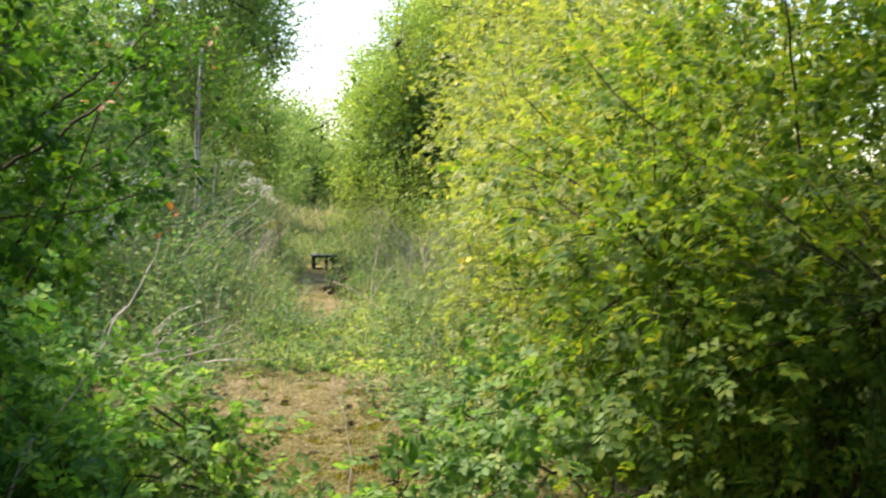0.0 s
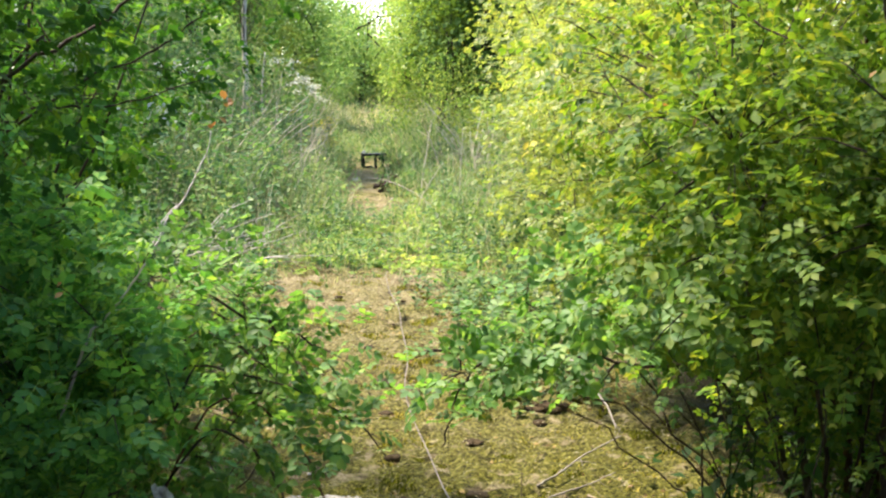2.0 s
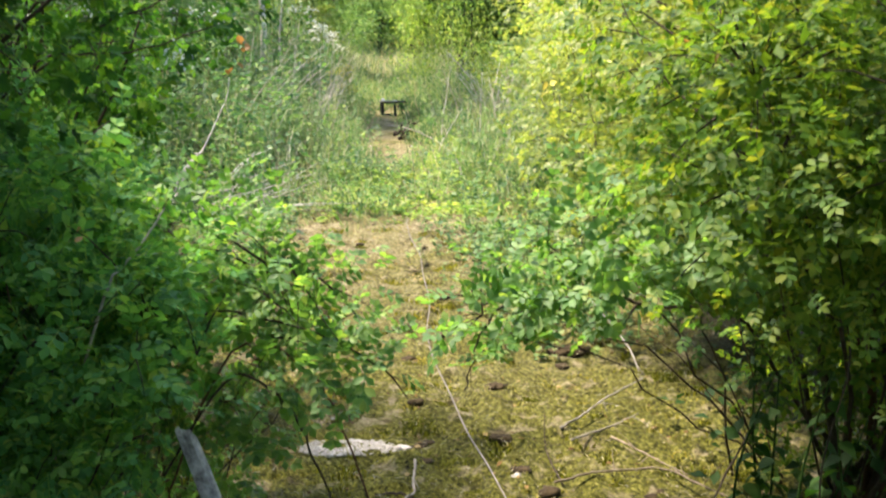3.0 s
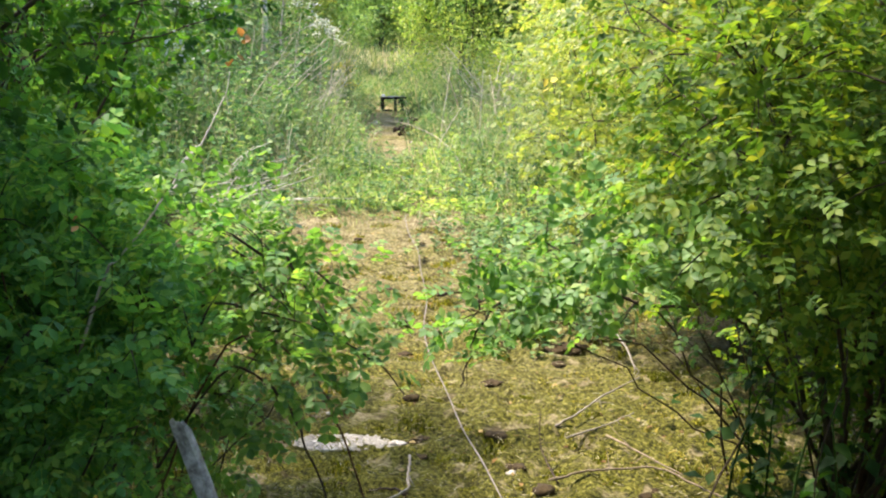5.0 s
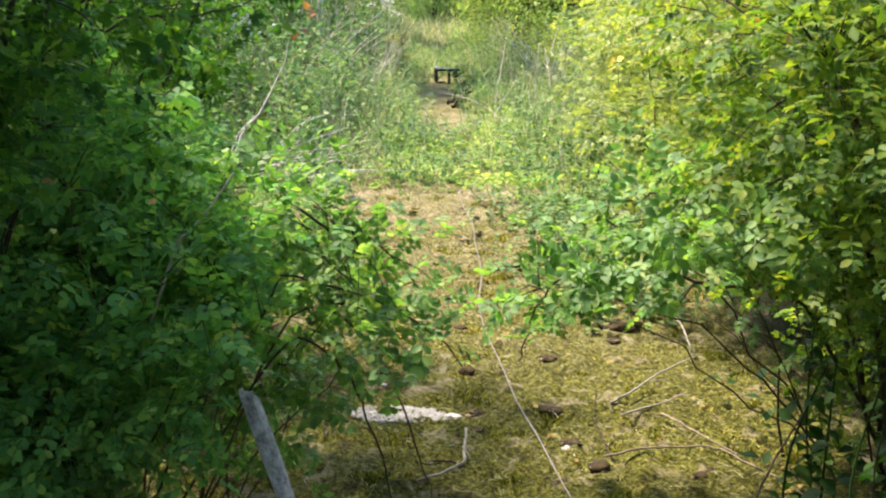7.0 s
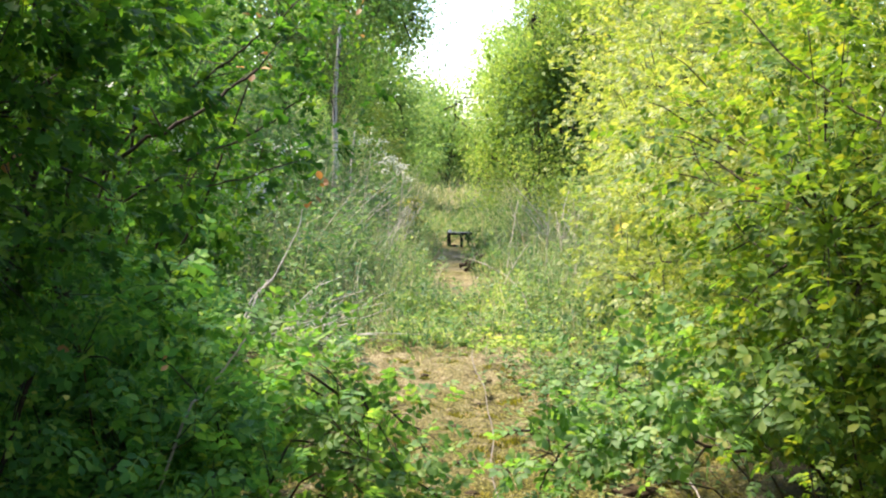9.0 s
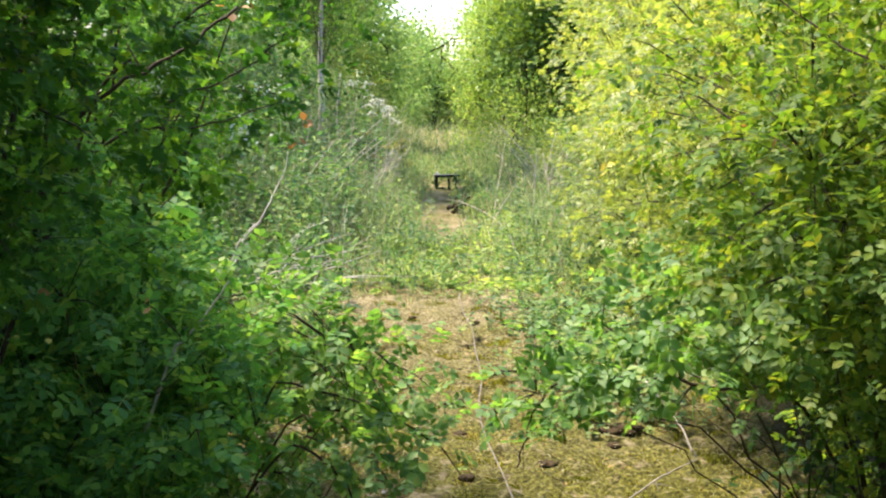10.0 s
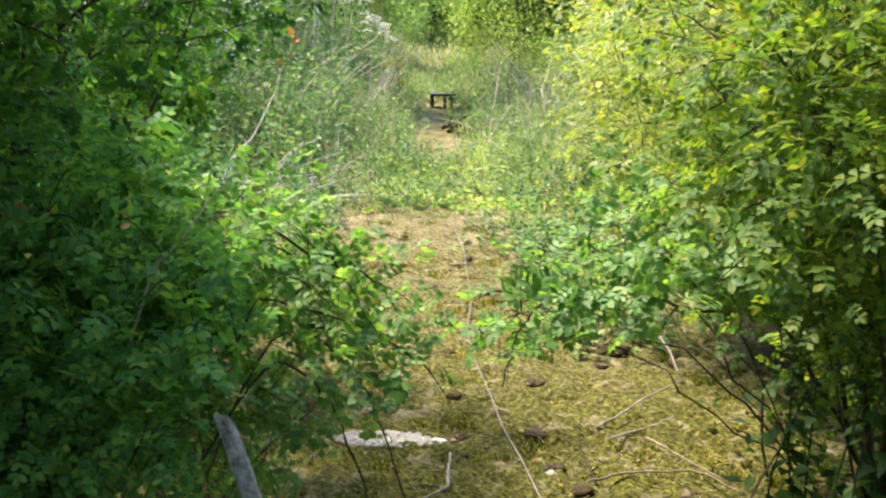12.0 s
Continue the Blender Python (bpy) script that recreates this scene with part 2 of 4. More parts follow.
def part(name, bm, mat, parent=None, label="", smooth=False):
    me = bpy.data.meshes.new(name)
    bm.to_mesh(me)
    bm.free()
    if smooth:
        for f in me.polygons:
            f.use_smooth = True
    me.materials.append(mat)
    ob = new(name, me)
    if parent is not None:
        ob.parent = parent
    return tagged(ob, label)


def unit(a):
    return a / np.maximum(np.linalg.norm(a, axis=-1, keepdims=True), 1e-9)


def frames_of(way, up):
    """Rows of right, way and normal for each leaf."""
    y = unit(way)
    x = unit(np.cross(y, up))
    return np.stack([x, y, np.cross(x, y)], axis=1)


def spread(template, pos, way, up, size):
    """The template once per row: its y along way, its z towards up."""
    TV, TF = template
    R = frames_of(way, up)
    V = np.einsum("kj,njc->nkc", TV, R) * size[:, None, None] + pos[:, None, :]
    F = TF[None] + (np.arange(len(pos)) * len(TV))[:, None, None]
    return V.reshape(-1, 3), F.reshape(-1, TF.shape[1])


def joined(pieces):
    V, F, n = [], [], 0
    for v, f in pieces:
        V.append(v)
        F.append(f + n)
        n += len(v)
    return np.concatenate(V), np.concatenate(F)


OVATE = (np.array([(0, 0, 0), (-.22, .27, .06), (.22, .27, .06), (0, .33, 0), (-.3, .68, .06), (.3, .68, .06), (0, .68, -.03), (0, 1, -.1)], float),
         np.array([(0, 2, 3), (0, 3, 1), (3, 2, 5), (3, 5, 6), (3, 6, 4), (3, 4, 1), (6, 5, 7), (6, 7, 4)]))
SIMPLE = (np.array([(0, 0, 0), (-.31, .54, .07), (.31, .54, .07), (0, 1, -.08)], float), np.array([(0, 2, 3), (0, 3, 1)]))
LANCE = (np.array([(0, 0, 0), (-.09, .4, .02), (.09, .4, .02), (0, 1, -.15)], float), np.array([(0, 2, 3), (0, 3, 1)]))

MIDDLE = (np.array([(0, 0, 0), (-.31, .55, .07), (.31, .55, .07), (0, .5, 0), (0, 1, -.09)], float), np.array([(0, 2, 3), (0, 3, 1), (3, 2, 4), (3, 4, 1)]))
NEEDLE = (np.array([(-.03, 0, 0), (.03, 0, 0), (.025, 1, .02), (-.025, 1, .02)], float), np.array([(0, 1, 2), (0, 2, 3)]))


def lobed_leaf():
    """A hawthorn leaf of unit length: five pointed lobes round a folded middle."""
    half = [(.05, .1, .0), (.34, .22, .05), (.17, .36, .02), (.42, .56, .06), (.17, .64, .01), (.2, .86, -.02)]
    V = [(0, .42, -.03), (0, 0, 0)] + half + [(0, 1, -.1)] + [(-x, y, z) for x, y, z in reversed(half)]
    n = len(V) - 1
    return np.array(V, float), np.array([(0, 1 + i, 1 + (i + 1) % n) for i in range(n)])


LOBED = lobed_leaf()
LOBED_FAR = (np.array([(0, 0, 0), (.36, .3, .05), (.14, .42, 0), (.3, .75, .03), (0, 1, -.08), (-.3, .75, .03), (-.14, .42, 0), (-.36, .3, .05)], float),
             np.array([(0, 1, 2), (0, 2, 6), (0, 6, 7), (2, 3, 4), (2, 4, 6), (6, 4, 5)]))


def rosette(template, leaves, seed, width=0.5):
    """A short shoot of unit length with a tuft of stalked leaves round its tip."""
    g = np.random.default_rng(seed)
    a = np.linspace(0, 2 * np.pi, leaves, endpoint=False) + g.normal(0, .3, leaves)
    pos = np.stack([.12 * np.cos(a), .35 + .3 * g.random(leaves), .12 * np.sin(a)], -1)
    way = np.stack([np.cos(a), .5 + .5 * g.random(leaves), .7 * np.sin(a) - .15], -1)
    up = np.stack([g.normal(0, .3, leaves), g.normal(.1, .3, leaves), np.ones(leaves)], -1)
    return spread(template, pos, way, up, width * g.uniform(.7, 1.25, leaves))


def compound(template, leaflets, seed, width=0.5):
    """A pinnate leaf of unit length: leaflets in pairs along a midrib and one at the tip."""
    g = np.random.default_rng(seed)
    pairs = leaflets // 2
    pos, way, up, size = [], [], [], []
    for i in range(pairs):
        y = 0.22 + 0.5 * i / max(1, pairs - 1)
        for s in (-1, 1):
            pos.append((0, y, -0.06 * y))
            way.append((s, 0.55 + 0.2 * g.random(), g.normal(0, 0.15)))
            up.append((g.normal(0, 0.2), g.normal(0, 0.2), 1))
            size.append(width * (0.75 + 0.3 * g.random()))
    pos.append((0, 0.72, -0.05)), way.append((0, 1, -0.2)), up.append((0.1, 0, 1)), size.append(width * 0.95)
    leafs = spread(template, np.array(pos), np.array(way), np.array(up), np.array(size))
    w = 0.012
    rib = (np.array([(-w, 0, 0), (w, 0, 0), (w, .75, -.05), (-w, .75, -.05)]), np.array([(0, 1, 2), (0, 2, 3)]))
    return joined([leafs, rib])


def tube(points, radii, sides=6):
    """A tapered tube along points, closed at both ends; triangles."""
    P, R = np.asarray(points, float), np.broadcast_to(np.asarray(radii, float), (len(points),))
    T = unit(np.gradient(P, axis=0))
    ref = np.array((0.13, 0.21, 0.97)) if abs(T[0, 2]) < 0.9 else np.array((1.0, 0.1, 0))
    A = unit(np.cross(T, ref))
    B = np.cross(T, A)
    a = np.linspace(0, 2 * np.pi, sides, endpoint=False)
    V = P[:, None] + R[:, None, None] * (np.cos(a)[None, :, None] * A[:, None] + np.sin(a)[None, :, None] * B[:, None])
    F = []
    for i in range(len(P) - 1):
        for j in range(sides):
            q, r = i * sides + j, i * sides + (j + 1) % sides
            F += [(q, r, r + sides), (q, r + sides, q + sides)]
    e = (len(P) - 1) * sides
    F += [(0, j + 1, j) for j in range(1, sides - 1)] + [(e, e + j, e + j + 1) for j in range(1, sides - 1)]
    return V.reshape(-1, 3), np.array(F)


def twigs(start, end, r0, sag=0.0):
    """Many three-sided twigs at once, drawn out to a point."""
    n = len(start)
    T = unit(end - start)
    A = unit(np.cross(T, np.array((0.3, 0.2, 0.93))))
    B = np.cross(T, A)
    a = np.array((0, 2.094, 4.189))
    ring = np.cos(a)[None, :, None] * A[:, None] + np.sin(a)[None, :, None] * B[:, None]
    low = start[:, None] + ring * r0[:, None, None]
    mid = ((start + end) / 2 + np.array((0, 0, sag)))[:, None] + ring * (r0 * .7)[:, None, None]
    V = np.concatenate([low, mid, end[:, None]], 1)
    F = np.array([(0, 1, 4), (0, 4, 3), (1, 2, 5), (1, 5, 4), (2, 0, 3), (2, 3, 5), (3, 4, 6), (4, 5, 6), (5, 3, 6)])
    return V.reshape(-1, 3), (F[None] + (np.arange(n) * 7)[:, None, None]).reshape(-1, 3)


def bend(a, b, lift, steps=7, wander=0.03, g=rng):
    """A wavering arc from a to b, bulging up by lift."""
    a, b = np.asarray(a, float), np.asarray(b, float)
    t = np.linspace(0, 1, steps)[:, None]
    p = a + (b - a) * t + np.array((0, 0, 1.0)) * lift * 4 * t * (1 - t)
    w = g.normal(0, wander, (steps, 3))
    w[0] = 0
    return p + w


# ---- ground ----
def smooth(a, b, x):
    t = np.clip((x - a) / (b - a), 0, 1)
    return t * t * (3 - 2 * t)


def wave(x, y, s, k):
    return (np.sin(x * s + 1.3 * k) * np.cos(y * s * 0.9 + k) + np.sin((x + y) * s * 0.61 + 2.1 * k) * np.cos((x - y) * s * 0.73 + k * 0.7)) * 0.5


def ground_z(x, y):
    bank = smooth(-0.5, -2.7, x) * smooth(9.8, 14, y) * 1.2 + smooth(1.2, 4.0, x) * smooth(7, 12, y) * 0.5
    rise = 0.028 * np.clip(y - 20, 0, 60)
    out = smooth(5, 20, np.abs(x)) * 0.6
    rough = 0.012 * wave(x, y, 5, 1) + 0.03 * wave(x, y, 0.9, 2) * smooth(9, 14, y)
    return bank + rise + out + rough


def ground_sheet():
    xs = np.unique(np.concatenate([np.linspace(-1.4, 1.5, 125), -1.4 - np.geomspace(0.05, 900, 60), 1.5 + np.geomspace(0.05, 900, 60)]))
    ys = np.unique(np.concatenate([np.linspace(2.5, 10, 200), np.linspace(10.1, 30, 60), 30 + np.geomspace(0.3, 1500, 50), 2.5 - np.geomspace(0.05, 300, 40)]))
    X, Y = np.meshgrid(xs, ys)
    V = np.stack([X, Y, ground_z(X, Y)], -1).reshape(-1, 3)
    near = np.nonzero((V[:, 1] > 2.4) & (V[:, 1] < 11) & (np.abs(V[:, 0]) < 1.6))[0]
    for i in near:
        q = Vector((V[i, 0], V[i, 1], 0))
        V[i, 2] += 0.022 * noise.noise(q * 6) + 0.028 * noise.noise(q * 14) + 0.018 * noise.noise(q * 27)
    nx, ny = len(xs), len(ys)
    i = (np.arange(ny - 1)[:, None] * nx + np.arange(nx - 1)[None]).ravel()
    F = np.stack([i, i + 1, i + nx + 1, i + nx], 1)
    ob = mesh_part("ground", V, F, M_GROUND, smooth=True)
    return tagged(ob, "olive moss over old paving with bare dirt and litter", "ground", kind="structure")


ground = ground_sheet()


def on_ground(x, y, dz=0.0):
    x, y = np.asarray(x, float), np.asarray(y, float)
    return np.stack([x, y, ground_z(x, y) + dz], -1)


def track_x(y):
    return 0.12 + 0.12 * np.sin(y * 0.35)


# ---- shrubs and trees ----
def blob_points(blobs, n, g, inner=0.5):
    """Places in a union of lumps, thicker towards the skin, with the way outwards."""
    B = np.array(blobs, float)
    vol = B[:, 3] * B[:, 4] + B[:, 4] * B[:, 5] + B[:, 3] * B[:, 5]
    k = g.choice(len(B), n, p=vol / vol.sum())
    d = unit(g.normal(size=(n, 3)))
    r = inner + (1.06 - inner) * g.random(n) ** 0.6
    lump = 1 + 0.13 * np.sin(d[:, 0] * 7 + k) * np.cos(d[:, 2] * 6 + 2 * k) + 0.1 * np.sin(d[:, 1] * 11 + 3 * k)
    p = B[k, :3] + d * B[k, 3:6] * (r * lump)[:, None]
    return p, unit(d / B[k, 3:6]), k


def shrub(name, base, blobs, sprays, mat, label, seed, leaf_len=0.085, singles=0, single_key=None, stems=9, fine=True, bark=None,
          category="shrub", group="hedge shrubs", leaflets=7, twig_r=0.0018, width=0.36, low=0.06, stem_r=0.014, crown="foliage", avoid=(), lobes=False, clump=5, core=0):
    """A shrub: stems from the base out into its lumps, twigs, single leaves where it is seen close, and the rest of its leaves."""
    g = np.random.default_rng(seed)
    bark = bark or M_BARK
    root = new(name)
    root.location = base
    tagged(root, label, category, group)
    b0 = np.array(base, float)
    p, out, k = blob_points(blobs, sprays // clump, g, .35)
    p, out, k = np.repeat(p, clump, 0), np.repeat(out, clump, 0), np.repeat(k, clump)
    p = p + g.normal(0, leaf_len * .62, p.shape)
    keep = p[:, 2] > ground_z(p[:, 0], p[:, 1]) + low
    for x0, x1, y0, y1, z0, z1 in avoid:
        keep &= ~((p[:, 0] > x0) & (p[:, 0] < x1) & (p[:, 1] > y0) & (p[:, 1] < y1) & (p[:, 2] > z0) & (p[:, 2] < z1))
    p, out, k = p[keep], out[keep], k[keep]
    n = len(p)
    # stems
    B = np.array(blobs, float)
    ends, owners = [], []
    for i in range(stems):
        c = B[i % len(B)]
        d = unit(g.normal(size=3) + np.array((0, 0, 0.5)))
        e = c[:3] + d * c[3:6] * g.uniform(0.6, 0.98)
        e[2] = max(e[2], 0.25)
        pts = bend(b0 + np.array((*g.normal(0, 0.05, 2), -0.03)), e, g.uniform(0.05, 0.3) * np.linalg.norm(e - b0) * 0.5, 9, 0.018, g)
        rad = np.linspace(1, 0.25, 9) * stem_r * g.uniform(0.5, 1.2)
        V, F = tube(pts - b0, rad, 6)
        stem = mesh_part("stem", V, F, M_STEM_RED if name == "rose_shrub" and i % 4 == 0 else bark, root, smooth=True)
        ends.append(pts[3:])
        owners += [stem] * len(pts[3:])
    ends = np.concatenate(ends)
    # twigs from the nearest stem to the sprays
    sel = g.random(n) < 0.14
    q = p[sel]
    near = ends[np.argmin(((q[:, None] - ends[None]) ** 2).sum(-1), axis=1)]
    span = q - near
    ln = np.linalg.norm(span, axis=1, keepdims=True)
    start = q - span * np.minimum(1.0, 0.14 / np.maximum(ln, 1e-6))
    V, F = twigs(start - b0, q - b0, np.full(len(q), twig_r) * g.uniform(0.6, 1.7, len(q)), 0.01)
    mesh_part("twig_mass", V, F, bark, root, kind="stuff")
    # leaves
    way = unit(out * 0.8 + g.normal(0, 0.5, (n, 3)) + np.array((0, 0, -0.05)))
    up = unit(out * 0.5 + np.array((0, 0, 1.0)) + g.normal(0, 0.38, (n, 3)))
    size = leaf_len * g.uniform(0.65, 1.3, n)
    make = rosette if lobes else compound
    mass, close = (LOBED_FAR, LOBED) if lobes else (MIDDLE if fine else SIMPLE, OVATE if fine else MIDDLE)
    tpl = [make(mass, leaflets, 50 + seed + i, width) for i in range(4)]
    which = g.integers(0, 4, n)
    single = np.zeros(n, bool)
    if singles:
        order = np.argsort(single_key(p))
        single[order[:singles]] = True
        shared = [mesh_data("leaf", *make(close, leaflets, 50 + seed + i, width), mat) for i in range(4)]
        R = frames_of(way, up)
        for i in np.nonzero(single)[0]:
            ob = new("leaf", shared[which[i]])
            ob.parent = owners[int(np.argmin(((ends - p[i]) ** 2).sum(1)))]
            m = Matrix(R[i].T.tolist()).to_4x4()
            m.translation = p[i] - b0
            ob.matrix_basis = m @ Matrix.Scale(size[i], 4)
    pieces = []
    for i in range(4):
        s = (~single) & (which == i)
        if s.any():
            pieces.append(spread(tpl[i], p[s] - b0, way[s], up[s], size[s]))
    if core:
        c, o, _ = blob_points([(*b[:3], b[3] * .78, b[4] * .78, b[5] * .82) for b in blobs], core, g, .2)
        c = c[c[:, 2] > ground_z(c[:, 0], c[:, 1]) + low]
        pieces.append(spread(SIMPLE, c - b0, g.normal(size=c.shape), np.array((0, 0, 1.0)) + g.normal(0, .5, c.shape), leaf_len * g.uniform(.3, .58, len(c))))
    V, F = joined(pieces)
    mesh_part(crown, V, F, mat, root, kind="stuff")
    return root


def toward_path(cx, cy, cz):
    c = np.array((cx, cy, cz))
    return lambda p: ((p - c) ** 2).sum(1)


# hedge on the right of the clearing
rose_right = shrub("rose_shrub", (1.25, 3.9, 0), [(1.33, 3.75, 1.3, .82, .85, .62), (1.12, 3.85, .92, .52, .6, .36), (1.5, 3.95, .45, .55, .5, .45), (.94, 3.15, 1.05, .42, .34, .3)], 10000, M_LEAF_R,
      "dense wild rose shrub with yellow-green leaves hanging over moss", 11, 0.064, 300, toward_path(.35, 3.3, .95), 13, core=17000)
rose_arch = shrub("rose_shrub", (1.1, 4.15, 0), [(.72, 3.95, .74, .32, .33, .14), (.45, 3.95, .64, .24, .2, .07), (.3, 3.95, .5, .06, .07, .14)], 430, M_LEAF_ARCH,
      "loose rose shrub arching out over the moss", 16, 0.08, 260, toward_path(.35, 3.3, .6), 7, stem_r=.0035)
# this rose takes the sunlit leaf tone for the hedge's highlight
shrub("rose_shrub", (1.6, 5.6, 0), [(1.45, 5.5, 1.4, .82, 1.05, .85), (1.2, 5.6, .65, .5, .6, .42)], 7200, M_LEAF_BRIGHT,
      "wide wild rose shrub with light green leaves", 12, 0.06, 300, toward_path(.5, 4.6, 1.4), 12, fine=False, core=12000)
shrub("hedge_shrub", (1.8, 7.6, 0), [(1.68, 7.5, 1.5, .92, 1.25, 1.05), (1.4, 7.5, .7, .6, .8, .5)], 9000, M_LEAF_BRIGHT,
      "tall hedge shrub with sunlit yellow-green leaves", 13, 0.062, 100, toward_path(.6, 6, 1.8), 9, fine=False)
shrub("hedge_shrub", (2.0, 10.0, 0), [(1.85, 9.8, 1.75, 1.05, 1.35, 1.25), (1.55, 10, .8, .6, .9, .6)], 9000, M_LEAF_BRIGHT,
      "tall hedge shrub with leaves coloured light as sunlit", 14, 0.066, 100, toward_path(.7, 9, 1.8), 9, fine=False)
shrub("hedge_shrub", (2.15, 2.6, 0), [(2.05, 2.6, 1.8, .8, 1.0, 1.1)], 4600, M_LEAF_R,
      "tall shaded shrub with dense green leaves", 15, 0.062, 0, None, 9, fine=False, core=4000)
# hedge on the left
hawthorn = shrub("hawthorn_shrub", (-1.15, 3.0, 0), [(-1.08, 2.78, 1.46, .62, .52, .62), (-1.4, 3.2, .6, .4, .4, .5), (-1.2, 3.45, 1.75, .34, .38, .3)], 10000, M_LEAF_L,
      "dense dark green hawthorn shrub in shade", 21, 0.047, 300, toward_path(-.4, 2.6, 1.0), 12, stem_r=.006, leaflets=5, width=.55, lobes=True, core=16000)
hawthorn_open = shrub("hawthorn_shrub", (-1.25, 4.8, 0), [(-1.05, 4.7, 1.5, .62, .8, .72), (-1.3, 4.9, .8, .5, .7, .7)], 3800, M_LEAF_L,
      "open hawthorn shrub with green leaves and dark limbs", 22, 0.054, 200, toward_path(-.5, 4.2, 1.5), 14, leaflets=5, width=.6, stem_r=.009, lobes=True, avoid=((-.62, 0, 3.5, 6, 0, 1.12),))
rose_left = shrub("rose_shrub", (-.8, 3.6, 0), [(-.85, 3.35, .5, .42, .5, .36), (-.58, 3.45, .58, .26, .3, .2), (-.95, 3.0, .3, .35, .4, .3), (-.68, 3.4, .82, .24, .28, .2)], 5000, M_LEAF_LOBE,
      "low arching rose shrub with bluish green leaves over moss", 23, 0.07, 300, toward_path(-.4, 2.9, .6), 14, stem_r=.004, core=13000, avoid=((-.46, -.1, 2.5, 3.5, .33, .62), (-.3, 0, 2.5, 3.5, 0, .4)))
shrub("rose_shrub", (-.55, 3.75, 0), [(-.3, 3.6, .52, .3, .3, .13), (-.1, 3.65, .46, .2, .25, .12), (-.4, 3.8, .3, .25, .25, .2), (-.38, 3.6, .77, .18, .22, .1), (-.2, 3.6, .68, .13, .18, .07)], 900, M_LEAF_ARCH,
      "loose arching rose shrub with light leaves over moss", 26, 0.07, 260, toward_path(-.2, 2.9, .6), 10, stem_r=.003, avoid=((-.46, -.2, 2.5, 3.45, .3, .55), (-.2, .14, 3.1, 4.0, .1, .45)))
shrub("hedge_shrub", (-1.75, 6.8, 0), [(-1.65, 6.7, 1.2, .65, 1.2, .9), (-1.7, 6.8, .6, .6, 1.0, .5)], 4200, M_LEAF_L,
      "green hedge shrub behind the hawthorn", 24, 0.08, 100, toward_path(-.9, 5.6, 1.2), 9, fine=False)
shrub("hedge_shrub", (-3.1, 11, .3), [(-3.0, 11, 1.3, 1.0, 1.6, 1.0)], 4500, M_LEAF_L,
      "broad green hedge shrub on the bank", 25, 0.1, 0, None, 8, fine=False)
# clump added at lower left, its dark leaves standing in for deep shade
for x, y, s in ((-1.1, 3.1, 27),):
    shrub("shade_nettle_clump", (x, y, 0), [(x, y, .42, .34, .3, .42), (x * 1.25, y - .1, .3, .3, .35, .3)], 700, M_NETTLE_SHADE, "added dense clump of nettles, leaves darkened for shade", s, .055, 0, None, 8, leaflets=3, width=.6, stem_r=.003, category="plant", group="nettle clumps")
shrub("spindle_shrub", (-.62, 3.0, 0), [(-.58, 2.97, .5, .1, .1, .12), (-.66, 3.0, .38, .12, .12, .16)], 150, M_LEAF_ARCH,
      "low spindly shrub with yellowish leaves in shade", 29, .05, 60, toward_path(-.5, 2.8, .5), 6, stem_r=.0025, leaflets=5, width=.45)
shrub("rose_shrub", (-.6, 3.15, 0), [(-.45, 3.0, .74, .16, .12, .1), (-.33, 2.95, .7, .08, .08, .06), (-.52, 2.95, .56, .14, .12, .12), (-.7, 3.0, .84, .2, .16, .17), (-.62, 3.0, 1.0, .12, .12, .1)], 560, M_LEAF_LOBE,
      "small rose shrub with bluish leaves over a leaning post", 30, 0.066, 260, toward_path(-.3, 2.6, .7), 7, stem_r=.003)
# thicket round and behind where one stands, mostly unseen, added to shade the edges
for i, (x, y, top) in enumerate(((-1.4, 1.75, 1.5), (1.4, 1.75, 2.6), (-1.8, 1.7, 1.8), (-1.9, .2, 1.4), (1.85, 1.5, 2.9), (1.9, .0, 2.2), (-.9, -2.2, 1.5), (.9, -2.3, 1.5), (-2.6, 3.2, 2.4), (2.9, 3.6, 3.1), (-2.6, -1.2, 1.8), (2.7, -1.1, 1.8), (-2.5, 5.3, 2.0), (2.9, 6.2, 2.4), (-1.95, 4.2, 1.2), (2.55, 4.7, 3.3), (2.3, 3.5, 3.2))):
    shrub("shade_thicket", (x, y, 0), [(x, y, top * .62, .6 if abs(x) < 1.5 else .8, .8, top * .4), (x, y, .6, .6, .7, .6)], 2600 if i < 3 else 3000 if i > 14 else 600, M_LEAF_L,
          "dense thicket shrub added for shade", 31 + i, 0.085 if i < 3 else 0.1 if i > 14 else 0.13, 0, None, 6, fine=False, group="thicket shrubs")


